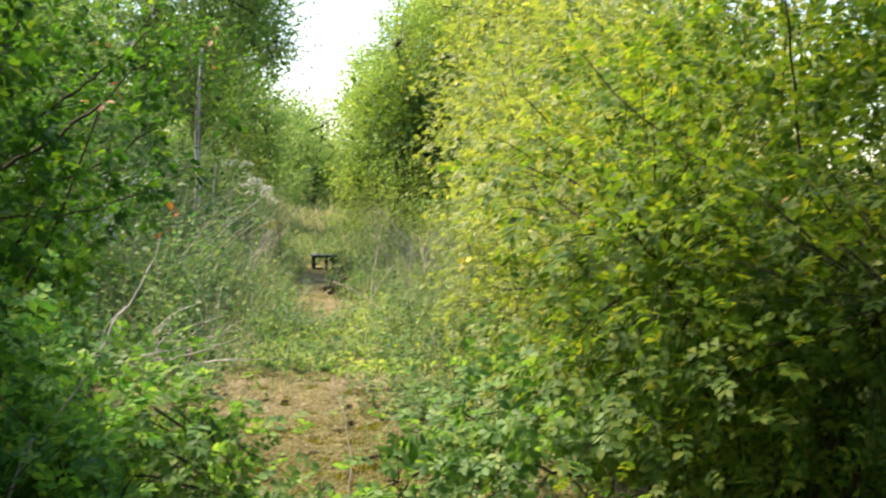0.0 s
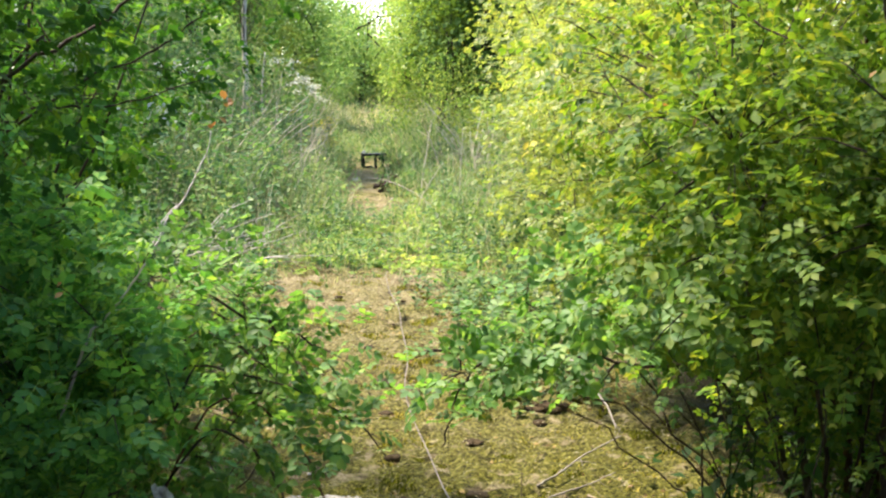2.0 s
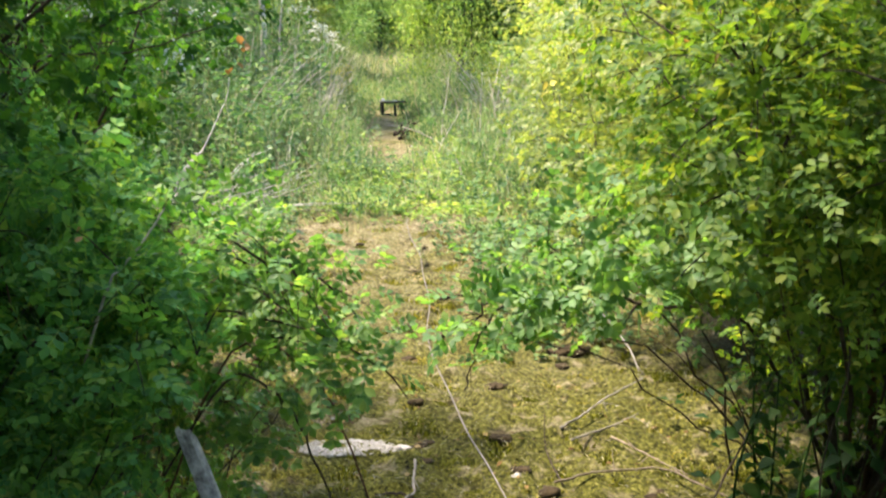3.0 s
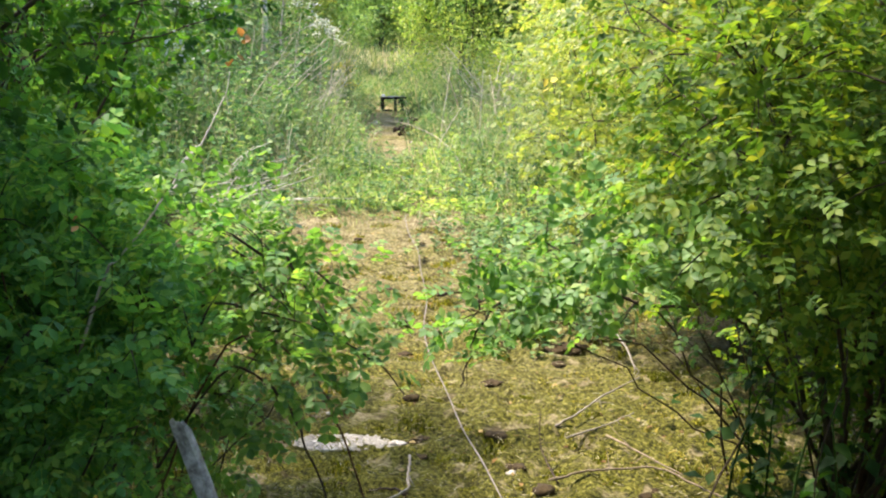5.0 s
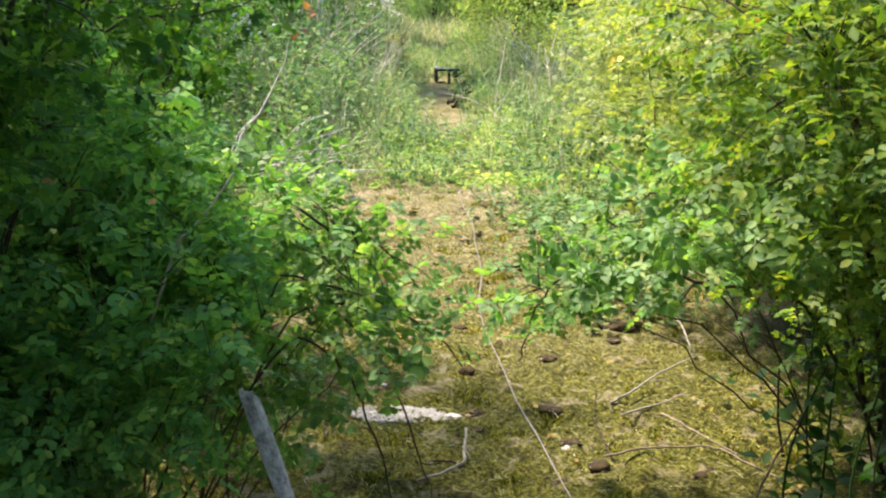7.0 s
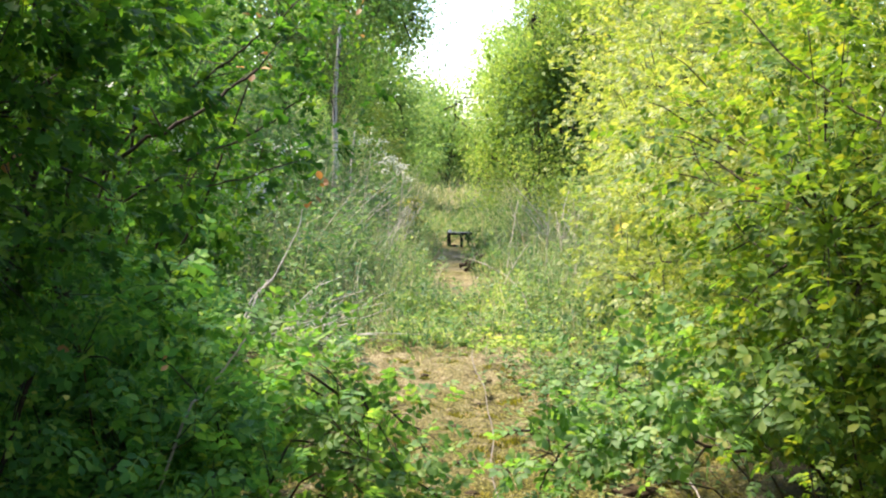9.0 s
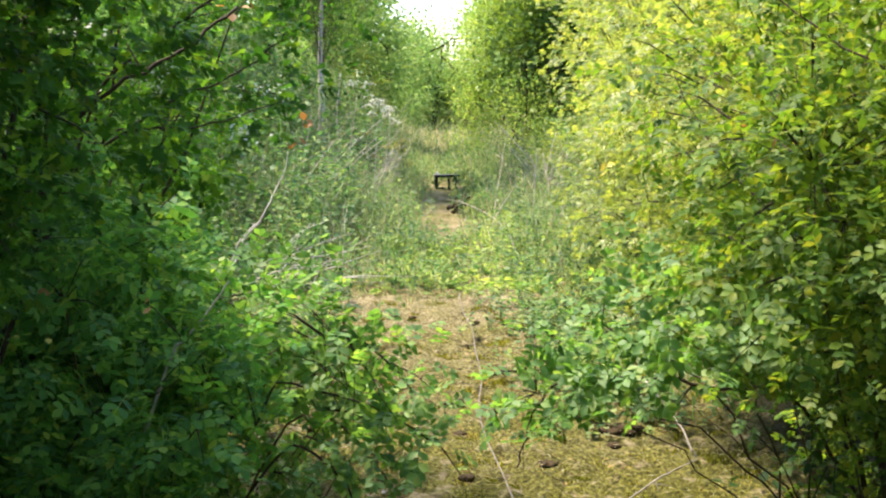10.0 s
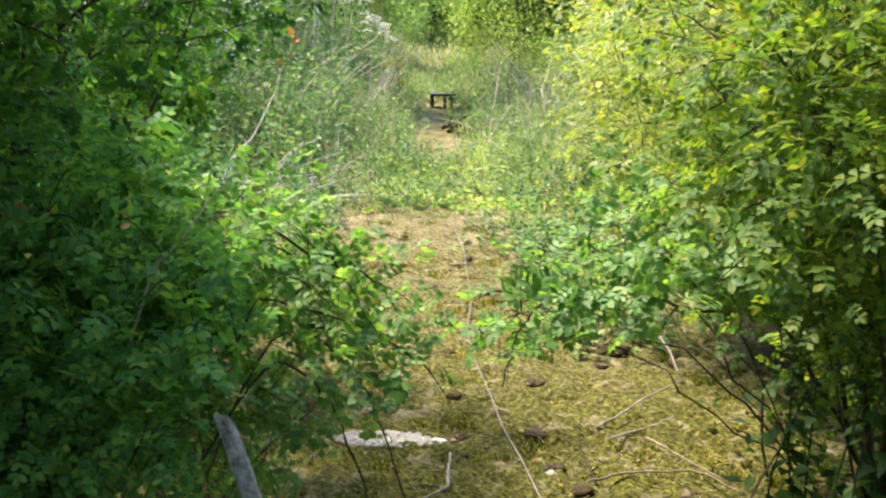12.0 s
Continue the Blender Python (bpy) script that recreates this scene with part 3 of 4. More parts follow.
def tree(name, base, height, blobs, leaves, mat, label, seed, leaf=0.07, trunk_r=0.09, bark=None):
    """A tree: a tapered trunk, limbs into each lump of the crown, and many separate leaves."""
    g = np.random.default_rng(seed)
    root = new(name)
    root.location = base
    tagged(root, label, "tree", "trees beyond the clearing")
    b0 = np.array(base, float)
    bark = bark or M_BARK
    top = np.array((base[0] + g.normal(0, .2), base[1] + g.normal(0, .2), base[2] + height))
    trunk = bend(b0 - np.array((0, 0, .15)), top, 0.0, 10, 0.04, g)
    V, F = tube(trunk - b0, np.linspace(1, 0.15, 10) * trunk_r, 8)
    mesh_part("trunk", V, F, bark, root, smooth=True)
    tips = []
    for c in blobs:
        for j in range(3):
            d = unit(g.normal(size=3)) * np.array(c[3:6]) * 0.75
            s = trunk[g.integers(3, 9)]
            pts = bend(s, np.array(c[:3]) + d, 0.15, 7, 0.04, g)
            V, F = tube(pts - b0, np.linspace(.4, .1, 7) * trunk_r, 5)
            mesh_part("limb", V, F, bark, root, smooth=True)
            tips.append(pts[2:])
    tips = np.concatenate(tips)
    p, out, k = blob_points(blobs, leaves // 72, g, 0.45)
    p, out = np.repeat(p, 12, 0), np.repeat(out, 12, 0)
    p = p + g.normal(0, leaf * 2.6, p.shape) * (1, 1, .6)
    near = tips[np.argmin(((p[:, None] - tips[None]) ** 2).sum(-1), axis=1)]
    V, F = twigs((near - b0)[::9], (p - b0)[::9], np.full(len(p[::9]), 0.005), 0.03)
    n = len(p)
    pos = np.repeat(p, 6, 0) + g.normal(0, leaf * 1.7, (n * 6, 3))
    way = unit(np.repeat(out, 6, 0) + g.normal(0, .8, (n * 6, 3)))
    up = unit(np.array((0, 0, 1.0)) + np.repeat(out, 6, 0) * .5 + g.normal(0, .5, (n * 6, 3)))
    mesh_part("twig_mass", V, F, bark, root, kind="stuff")
    V, F = spread(SIMPLE, pos - b0, way, up, leaf * g.uniform(.6, 1.4, n * 6))
    mesh_part("crown", V, F, mat, root, kind="stuff")
    return root


def gz(x, y):
    return float(ground_z(np.array(x), np.array(y)))


tree("field_tree", (-2.4, 18.5, gz(-2.4, 18.5)), 6.5, [(-2.3, 18.5, 4.3, 1.5, 1.4, 1.6), (-1.25, 18.2, 4.6, .95, 1.2, 1.0), (-1.15, 18.2, 3.6, .6, .9, .8), (-3.0, 18.0, 2.9, 1.2, 1.3, 1.2), (-1.9, 18.6, 2.9, .9, 1.0, .8), (-.75, 18.2, 3.1, .5, .5, .3), (-.6, 18.3, 3.75, .45, .6, .3), (-.95, 18.2, 3.5, .5, .6, .5)], 46000, M_LEAF_FAR,
     "tall green field tree with an airy crown on the bank", 41, .055)
tree("field_tree", (-3.9, 15, gz(-3.9, 15)), 4.2, [(-3.8, 15, 2.9, 1.2, 1.2, 1.2), (-3.2, 14.6, 2.3, .9, 1.0, .8)], 22000, M_LEAF_FAR, "green field tree on the bank above tall herbs", 42, .065)
tree("field_tree", (-2.1, 27, gz(-2.1, 27)), 4.2, [(-2.2, 27, 3.2, 1.4, 1.4, 1.4), (-1.6, 26.5, 2.0, 1.0, 1.1, 1.0), (-3.3, 26, 2.2, 1.3, 1.3, 1.4)], 24000, M_LEAF_FAR, "light green tree beside the overgrown track", 43, .08)
tree("field_tree", (-.2, 40, gz(-.2, 40)), 2.8, [(-1.2, 40, 2.1, 1.4, 1.4, 1.2), (.5, 40.5, 2.3, 1.3, 1.3, 1.4), (2.0, 40, 3.3, 1.6, 1.3, 2.0)], 22000, M_LEAF_FAR, "rounded green tree closing the track", 44, .1)
# dark crown put in for the shaded hollow below the sunlit foliage
tree("shade_hollow_tree", (2.3, 21.3, gz(2.3, 21.3)), 3.2, [(1.9, 21.3, 2.1, .95, 1.0, .8)], 9000, M_LEAF_DARK, "dark-leaved tree standing in for a shaded hollow", 45, .1)
tree("field_tree", (1.5, 24, gz(1.5, 24)), 4.8, [(2.0, 22.2, 3.75, 1.25, 1.5, .85), (.95, 22.6, 2.3, .55, .8, 1.0), (1.35, 20.2, 1.15, .5, .45, .5), (1.35, 23.4, 2.9, .75, .9, .7), (2.6, 23.5, 4.8, 1.3, 1.2, 1.2), (.75, 22.6, 1.1, .5, .6, .55), (1.75, 20.5, 3.35, .85, .6, .5), (2.2, 20.6, 4.1, 1.0, .7, .5)], 60000, M_LEAF_MIX, "sunlit yellow-green tree over a dark hollow", 46, .05)
tree("field_tree", (3.2, 14.5, gz(3.2, 14.5)), 5, [(2.9, 14.5, 3.2, 1.4, 1.5, 1.6), (2.3, 13.8, 2.4, .9, 1.1, 1.0), (2.8, 14, 1.4, 1.2, 1.2, 1.0)], 30000, M_LEAF_BRIGHT, "leafy sunlit tree above the hedge", 47, .065)
# four dense crowns out of view, added to keep light off the near shrubs
tree("shade_tree", (-2.7, 2.6, 0), 4.0, [(-2.8, 2.3, 3.0, .8, .9, .75), (-2.6, 1.4, 2.7, .7, .8, .7)], 14000, M_LEAF_L, "unseen dense tree added to shade the hawthorn", 48, .095)
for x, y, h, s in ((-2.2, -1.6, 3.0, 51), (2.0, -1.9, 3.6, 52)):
    tree("shade_tree", (x, y, 0), h, [(x, y, h * .8, 1.5, 1.3, .9), (x * 1.4, y - .4, h * .5, 1.2, 1.2, .9)], 20000, M_LEAF_L, "unseen dense tree added behind to block sky light", s, .12)
tree("shade_tree", (2.6, 2.5, 0), 3.8, [(2.2, 2.4, 3.0, .9, 1.0, .75), (1.2, 2.4, 3.0, .7, .8, .5), (.45, 2.75, 3.15, .45, .5, .35)], 14000, M_LEAF_L, "unseen dense tree added to shade the rose shrub", 49, .095)
for i, (x, y, h) in enumerate(((-10, 22, 7), (-8, 34, 7), (-4, 44, 6), (-1, 52, 3.6), (2.4, 47, 6), (4.8, 40, 6), (6, 26, 7), (-12, 12, 6), (8, 9, 5))):
    z = gz(x, y)
    tree("field_tree", (x, y, z), h, [(x, y, z + h * .6, h * .33, h * .33, h * .36), (x + .8, y - .5, z + h * .25, h * .28, h * .25, h * .27)], 9000, M_LEAF_FAR, "green tree of the wood behind", 60 + i, .15, .12)
for i, (x, y, r) in enumerate(((-2.0, 25.5, .8), (-3.0, 22.5, .9), (-4.2, 19, 1.2), (1.75, 18.0, .5), (2.6, 17, 1.0), (-1.3, 33, .9), (1.6, 30, .8), (3.2, 27, 1.3), (-4.5, 29, 1.5), (0.3, 44, 1.0), (-2.6, 37, 1.5), (3.2, 33, 1.5))):
    z = gz(x, y)
    shrub("field_bush", (x, y, z), [(x, y, z + r * .75, r, r, r * .85), (x + r * .5, y - r * .3, z + r * .45, r * .7, r * .6, r * .5)], int(800 + 500 * r), M_LEAF_FAR if i % 3 else M_LEAF_BRIGHT,
          "rounded green bush at the edge of the meadow", 80 + i, .15, 0, None, 5, fine=False, group="bushes of the meadow", leaflets=5, category="bush")


# ---- tall herbs and grass ----
def blades(x, y, h, w, lean, g):
    n = len(x)
    a, d = g.uniform(0, 2 * np.pi, n), g.uniform(0, 2 * np.pi, n)
    b = on_ground(x, y, -0.01)
    s = np.stack([np.cos(a), np.sin(a), np.zeros(n)], -1) * w[:, None]
    t = np.stack([np.cos(d), np.sin(d), np.zeros(n)], -1) * (h * lean)[:, None]
    up = np.array((0, 0, 1.0))
    m = b + up * (h * .55)[:, None] + t * .3
    e = b + up * (h * (1 - lean * .35))[:, None] + t
    V = np.stack([b - s, b + s, m - s * .7, m + s * .7, e], 1)
    F = np.array([(0, 1, 3), (0, 3, 2), (2, 3, 4)])
    return V.reshape(-1, 3), (F[None] + (np.arange(n) * 5)[:, None, None]).reshape(-1, 3)


def meadow_places(n, g, y0, y1, x0=-4.5, x1=3.2):
    y = y0 + (y1 - y0) * g.random(n) ** 1.3
    x = g.uniform(x0, x1, n)
    half = np.where(y < 11.5, 0.0, np.where(y > 21, .35, 1.0) * (0.2 + 0.08 * np.sin(y * 1.1) + .14 * (np.abs(y - 16.5) < 3.2)))
    keep = np.abs(x - track_x(y) - np.where(y < 14, .12, 0)) > half * g.uniform(.6, 1.2, n)
    edge = 9.15 + 0.15 * np.sin(x * 6) + 0.1 * np.sin(x * 17) + .45 * smooth(-.5, -.8, x)
    keep &= (y > edge - .8 * g.random(n) ** 3) | ((x < -1.5) & (y > 8.6)) | (x > 1.0)
    return x[keep], y[keep]


def height_factor(x, y):
    near_track = np.clip((np.abs(x - .15) - .15) / 1.2, 0, 1)
    edge = .42 + .58 * smooth(9.0, 11.2, y + .35 * wave(x, y, 3.1, 4))
    return edge * (.42 + 1.0 * near_track) * (.85 + .4 * wave(x, y, 1.7, 6) + .25 * wave(x, y, 5.1, 7))


def tussocks(n, per, g, y0, y1, wide=.09, x0=-4.5, x1=3.2):
    """Places in tufts, each tuft with a height of its own."""
    cx, cy = meadow_places(n, g, y0, y1, x0, x1)
    tall = np.repeat(g.uniform(.45, 1.35, len(cx)), per)
    x, y = np.repeat(cx, per), np.repeat(cy, per)
    r = wide * (1 + .03 * (y - 9).clip(0))
    return x + g.normal(0, 1, len(x)) * r, y + g.normal(0, 1, len(x)) * r, tall


g = np.random.default_rng(90)
x, y, tall = tussocks(3600, 14, g, 7.0, 32)
V, F = blades(x, y, .5 * tall * height_factor(x, y) * g.uniform(.5, 1.3, len(x)), g.uniform(.0018, .0042, len(x)) * (1 + .05 * (y - 9).clip(0)), g.uniform(.2, 1.2, len(x)), g)
tagged(mesh_part("meadow_grass", V, F, M_GRASS), "tall fresh green grass beside the overgrown track", "grass", kind="stuff")
n = 16000
x, y = g.uniform(-4, 3.5, n), 21 + 27 * g.random(n)
keep = np.abs(x - track_x(y)) > .1 * g.random(n)
x, y = x[keep], y[keep]
V, F = blades(x, y, .34 * g.uniform(.3, 1.5, len(x)) * (.8 + .4 * wave(x, y, 1.1, 3)), g.uniform(.004, .01, len(x)), g.uniform(.2, 1.2, len(x)), g)
tagged(mesh_part("far_grass", V, F, M_GRASS), "pale grass on the rise beyond the stool", "grass", kind="stuff")


def herb_stand(count, g, y0, y1, tall, leaf, mat, k, stalk_name, leaf_name, stalk_label, leaf_label, x0=-4.5, x1=3.2, slim=False):
    x, y, tuft = tussocks(count // 5, 5, g, y0, y1, .07, x0, x1)
    h = tall * tuft * height_factor(x, y) * g.uniform(.6, 1.3, len(x))
    base = on_ground(x, y, -.01)
    tip = base + np.stack([g.normal(0, .1, len(x)), g.normal(0, .1, len(x)), h], -1)
    V, F = twigs(base, tip, np.full(len(x), .0025))
    tagged(mesh_part(stalk_name, V, F, mat), stalk_label, "herbs", kind="stuff")
    t = np.tile(np.linspace(.15, 1, k), len(x))
    pos = np.repeat(base, k, 0) + (np.repeat(tip, k, 0) - np.repeat(base, k, 0)) * t[:, None]
    if not slim:
        pos = pos + g.normal(0, leaf * .6, pos.shape) * (1, 1, .4)
    way = np.stack([g.normal(0, 1, len(pos)), g.normal(0, 1, len(pos)), g.uniform(.3, 1.8, len(pos)) if slim else g.uniform(-.3, .6, len(pos))], -1)
    V, F = spread(LANCE if slim else SIMPLE, pos, way, np.array((0, 0, 1.0)) + g.normal(0, .4, (len(pos), 3)), g.uniform(.5, 1.25, len(pos)) * leaf)
    tagged(mesh_part(leaf_name, V, F, mat), leaf_label, "herbs", kind="stuff")


herb_stand(4500, g, 7.5, 26, 0.64, .075, M_HERB, 8, "weed_stalks", "weed_leaves", "thin green stalks of slender weeds", "narrow green leaves of slender weeds", slim=True)
herb_stand(8500, g, 7.5, 28, .58, .046, M_HERB, 11, "herb_stalks", "herb_leaves", "thin green stalks of tall herbs", "small green leaves of tall herbs")
herb_stand(3600, g, 9.2, 24, .78, .065, M_BANK, 12, "nettle_stalks", "nettle_leaves", "dark green nettle stalks on the bank", "dark green nettle leaves on the bank", -4.5, -.75)
herb_stand(700, g, 8.8, 13, .3, .05, M_LEAF_MIX, 9, "dock_stalks", "dock_leaves", "short yellow-green stalks at the meadow edge", "yellow-green leaves at the meadow edge", -.5, 1.6)

x, y = meadow_places(6500, g, 9.4, 30)
V, F = blades(x, y, .8 * height_factor(x, y) * g.uniform(.6, 1.3, len(x)), g.uniform(.0015, .0034, len(x)) * (1 + .04 * (y - 9)), g.uniform(.2, 1.0, len(x)), g)
tagged(mesh_part("dry_grass", V, F, M_STRAW), "bleached dry grass stalks among green herbs", "dry grass", kind="stuff")

# undergrowth shares the nettle leaf colour that is darkened for shade
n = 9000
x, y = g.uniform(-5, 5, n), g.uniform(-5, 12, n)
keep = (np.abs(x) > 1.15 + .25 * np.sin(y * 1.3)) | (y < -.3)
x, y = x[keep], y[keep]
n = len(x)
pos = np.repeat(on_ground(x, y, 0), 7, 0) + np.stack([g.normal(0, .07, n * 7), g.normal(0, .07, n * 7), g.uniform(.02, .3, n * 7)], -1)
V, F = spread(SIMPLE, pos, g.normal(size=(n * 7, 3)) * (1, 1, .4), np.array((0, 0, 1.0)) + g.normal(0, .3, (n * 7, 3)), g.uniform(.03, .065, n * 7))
tagged(mesh_part("undergrowth", V, F, M_NETTLE_SHADE), "low green undergrowth below the shrubs", "undergrowth", kind="stuff")

# ---- moss and litter on the clearing ----
n = 125000
y = 3.0 + 6.2 * g.random(n) ** 1.4
x = g.uniform(-1.25, 1.35, n)
clump = smooth(-.35, .6, .6 * wave(x, y, 17, 3) + .6 * wave(x, y, 29, 5) + .3 * wave(x, y, 61, 7))
keep = (wave(x, y, 4, 8) + .5 * wave(x, y, 11, 9) > -.45 + .65 * smooth(4.8, 8.6, y)) & (g.random(n) < .3 + .7 * clump)
x, y, clump = x[keep], y[keep], clump[keep]
V, F = blades(x, y, g.uniform(.004, .009, len(x)) * (.5 + 1.6 * clump), g.uniform(.0018, .0042, len(x)), g.uniform(.6, 1.8, len(x)), g)
tagged(mesh_part("moss_fronds", V, F, M_MOSS), "yellow-olive moss fronds covering the clearing", "moss", kind="stuff")
n = 240
cx, cy, cr = g.uniform(-1.0, 1.2, n), 3.5 + 5.3 * g.random(n), g.uniform(.02, .075, n)
k = 110
a, r = g.uniform(0, 2 * np.pi, n * k), np.sqrt(g.random(n * k))
x, y = np.repeat(cx, k) + np.repeat(cr, k) * r * np.cos(a) * 1.3, np.repeat(cy, k) + np.repeat(cr, k) * r * np.sin(a)
V, F = blades(x, y, (.5 + .9 * (1 - r ** 2)) * np.repeat(cr, k) * g.uniform(.2, .55, n * k), g.uniform(.002, .004, n * k), g.uniform(.2, .9, n * k), g)
tagged(mesh_part("moss_cushions", V, F, M_CUSHION), "raised dark olive moss cushions on the clearing", "moss", kind="stuff")
n = 10000
x, y = g.uniform(-1.1, 1.3, n), 3.2 + 6.3 * g.random(n)
V, F = spread(NEEDLE, on_ground(x, y, .014), np.stack([g.normal(0, 1, n), g.normal(0, 1, n), g.normal(0, .12, n)], -1), np.array((0, 0, 1.0)) + g.normal(0, .2, (n, 3)), g.uniform(.006, .03, n))
tagged(mesh_part("straw_litter", V, F, M_STRAW), "short pale straw scattered on moss", "straw", kind="stuff")
n = 1500
x, y = g.uniform(-1.1, 1.3, n), 3.2 + 6.6 * g.random(n) ** .8
V, F = spread(SIMPLE, on_ground(x, y, .012), np.stack([g.normal(0, 1, n), g.normal(0, 1, n), g.normal(0, .2, n)], -1), np.array((0, 0, 1.0)) + g.normal(0, .3, (n, 3)), g.uniform(.01, .028, n))
tagged(mesh_part("leaf_litter", V, F, M_LITTER), "brown dead leaves scattered over moss and dirt", "leaf litter", kind="stuff")

# ---- the black frame on the track ----
def rounded_box(bm, cx, cy, cz, sx, sy, sz, m=Matrix()):
    made = bmesh.ops.create_cube(bm, size=1, matrix=m @ Matrix.Translation((cx, cy, cz)) @ Matrix.Diagonal((sx, sy, sz, 1)))
    edges = list({e for v in made["verts"] for e in v.link_edges})
    bmesh.ops.bevel(bm, geom=edges, offset=min(sx, sy, sz) * .22, segments=2, affect="EDGES")


def broken_stool():
    root = new("broken_stool")
    root.matrix_basis = pose(0.15, 19.2, gz(0.15, 19.2) - .01, 0, -2, 6) @ Matrix.Diagonal((1.05, .95, .92, 1))
    tagged(root, "broken black plastic stool lying on the trodden track", "stool")
    seat = None
    for name, args in (("seat", (0, 0, .225, .36, .26, .035)), ("leg", (-.155, -.1, .11, .035, .035, .22)), ("leg", (-.155, .1, .11, .035, .035, .22)),
                       ("leg", (.02, -.1, .11, .04, .035, .22)), ("leg", (.14, .1, .11, .035, .035, .22)), ("stretcher", (-.09, -.1, .03, .13, .028, .028))):
        bm = bmesh.new()
        rounded_box(bm, *args)
        piece = part(name, bm, M_BLACK, root)
        seat = piece if name == "seat" else seat
    bm = bmesh.new()
    rounded_box(bm, .09, -.06, .17, .12, .1, .07, Matrix.Rotation(.2, 4, "Y"))
    part("side_panel", bm, M_BLACK, root)
    bm = bmesh.new()
    rounded_box(bm, -.14, -.02, .265, .05, .05, .04)
    part("cap", bm, M_WHITE, seat, "small grey plastic cap")


broken_stool()
shrub("track_weed", (.4, 18.4, gz(.4, 18.4)), [(.38, 18.4, gz(.4, 18.4) + .12, .2, .2, .16), (.55, 18.5, gz(.5, 18.5) + .08, .2, .2, .1)], 420, M_BANK, "low green weed growing beside the stool", 18, .08, 0, None, 7, stem_r=.003, category="plant", group="weeds", leaflets=5, low=.01)


# ---- sticks, cable, post ----
def curve_points(knots, steps=6):
    """A smooth line through a few places."""
    K = np.array(knots, float)
    K = np.concatenate([[2 * K[0] - K[1]], K, [2 * K[-1] - K[-2]]])
    out = []
    for i in range(1, len(K) - 2):
        for t in np.linspace(0, 1, steps, endpoint=False):
            a, b, c, d = K[i - 1:i + 3]
            out.append(.5 * (2 * b + (c - a) * t + (2 * a - 5 * b + 4 * c - d) * t * t + (3 * b - a - 3 * c + d) * t ** 3))
    return np.array(out + [K[-2]])


def branch(name, knots, r0, r1, mat, label, category="branch", twig_count=0, seed=1, group="", parent=None, spread_len=.12, rough=.35):
    """A bent stick with a rough taper and a few side twigs of its own."""
    g = np.random.default_rng(seed)
    P = curve_points(knots)
    P[1:-1] += g.normal(0, r0 * rough, (len(P) - 2, 3))
    R = np.linspace(r0, r1, len(P)) * g.uniform(.88, 1.12, len(P))
    o = P[0].copy()
    pieces = [tube(P - o, R, 7)]
    if twig_count:
        i = g.integers(2, len(P) - 1, twig_count)
        d = unit(P[i] - P[i - 1] + g.normal(0, .55, (twig_count, 3)))
        e = P[i] + d * g.uniform(.4, 1.2, (twig_count, 1)) * spread_len
        pieces.append(twigs(P[i] - o, e - o, R[i] * .6))
    V, F = joined(pieces)
    ob = mesh_part(name, V, F, mat, parent, smooth=True)
    ob.location = o
    return tagged(ob, label, category, group) if parent is None else ob


branch("cable", [(.2, 8.9, .016), (0.17, 8.79, 0.02), (0.18, 8.13, 0.02), (0.22, 7.57, 0.02), (0.22, 7.01, 0.02), (0.23, 6.36, 0.02), (0.2, 5.83, 0.02), (0.21, 5.39, 0.02), (0.25, 4.92, 0.02), (0.28, 4.54, 0.02), (0.32, 4.24, 0.02), (0.36, 3.88, 0.02), (.44, 3.3, .016), (.43, 2.9, .016)],
       .0024, .0024, M_CABLE, "thin pale cable lying in a wavy line on moss", "cable", rough=0.0)
branch("dead_branch", [(-1.75, 8.4, 0), (-1.29, 8.4, 0.19), (-1.17, 8.4, 0.4), (-1.07, 8.4, 0.52), (-1, 8.4, 0.67), (-0.93, 8.4, 0.82), (-0.91, 8.4, 0.94)], .0095, .003, M_PALE_BARK, "grey bleached dead branch leaning in herbs", "branch", 6, 3, "dead branches", spread_len=.16, rough=.15)
branch("dead_branch", [(-1.78, 8.35, -0.02), (-1.32, 8.35, 0.17), (-1.2, 8.35, 0.38), (-1.1, 8.35, 0.5)], .008, .003, M_PALE_BARK, "grey bleached dead branch leaning in herbs", "branch", 4, 4, "dead branches", rough=.15)
for i, kn in enumerate(([(-1.4, 9.2, .03), (-1.15, 9.3, .1), (-.93, 9.3, .24), (-.75, 9.35, .3)], [(-1.35, 9.1, .02), (-1.03, 9.2, .16), (-.85, 9.2, .29)], [(-1.5, 9.3, .05), (-1.2, 9.25, .09), (-.72, 9.3, .14)],
                        [(-1.25, 9.0, .02), (-.95, 9.1, .06), (-.62, 9.2, .12)], [(-1.1, 8.9, .02), (-.98, 9.0, .12), (-.9, 9.0, .2)])):
    branch("dead_branch", [(a, b, c * 1.45) for a, b, c in kn], .006, .002, M_PALE_BARK, "bleached dead branch in a heap beside the moss", "branch", 4, 10 + i, "dead branches")
branch("dry_stem", [(-0.75, 3.2, 0.02), (-0.6, 3.15, 0.4), (-0.47, 3.1, 0.76), (-0.44, 3.1, 0.81), (-0.4, 3.1, 0.86), (-0.36, 3.1, 0.92)], .0032, .0018, M_DRYSTEM, "pale dry stem rising through the rose shrub", "stem", 3, 20, "dry stems", spread_len=.09, rough=.2)
branch("dead_branch", [(.11, 4.16, .07), (.105, 4.08, .035), (.1, 4.01, .03), (.05, 3.95, .026), (-.02, 3.89, .022)], .0045, .003, M_DEAD, "short forked white stick lying on moss", "branch", 2, 21, "sticks on the moss", spread_len=.1)
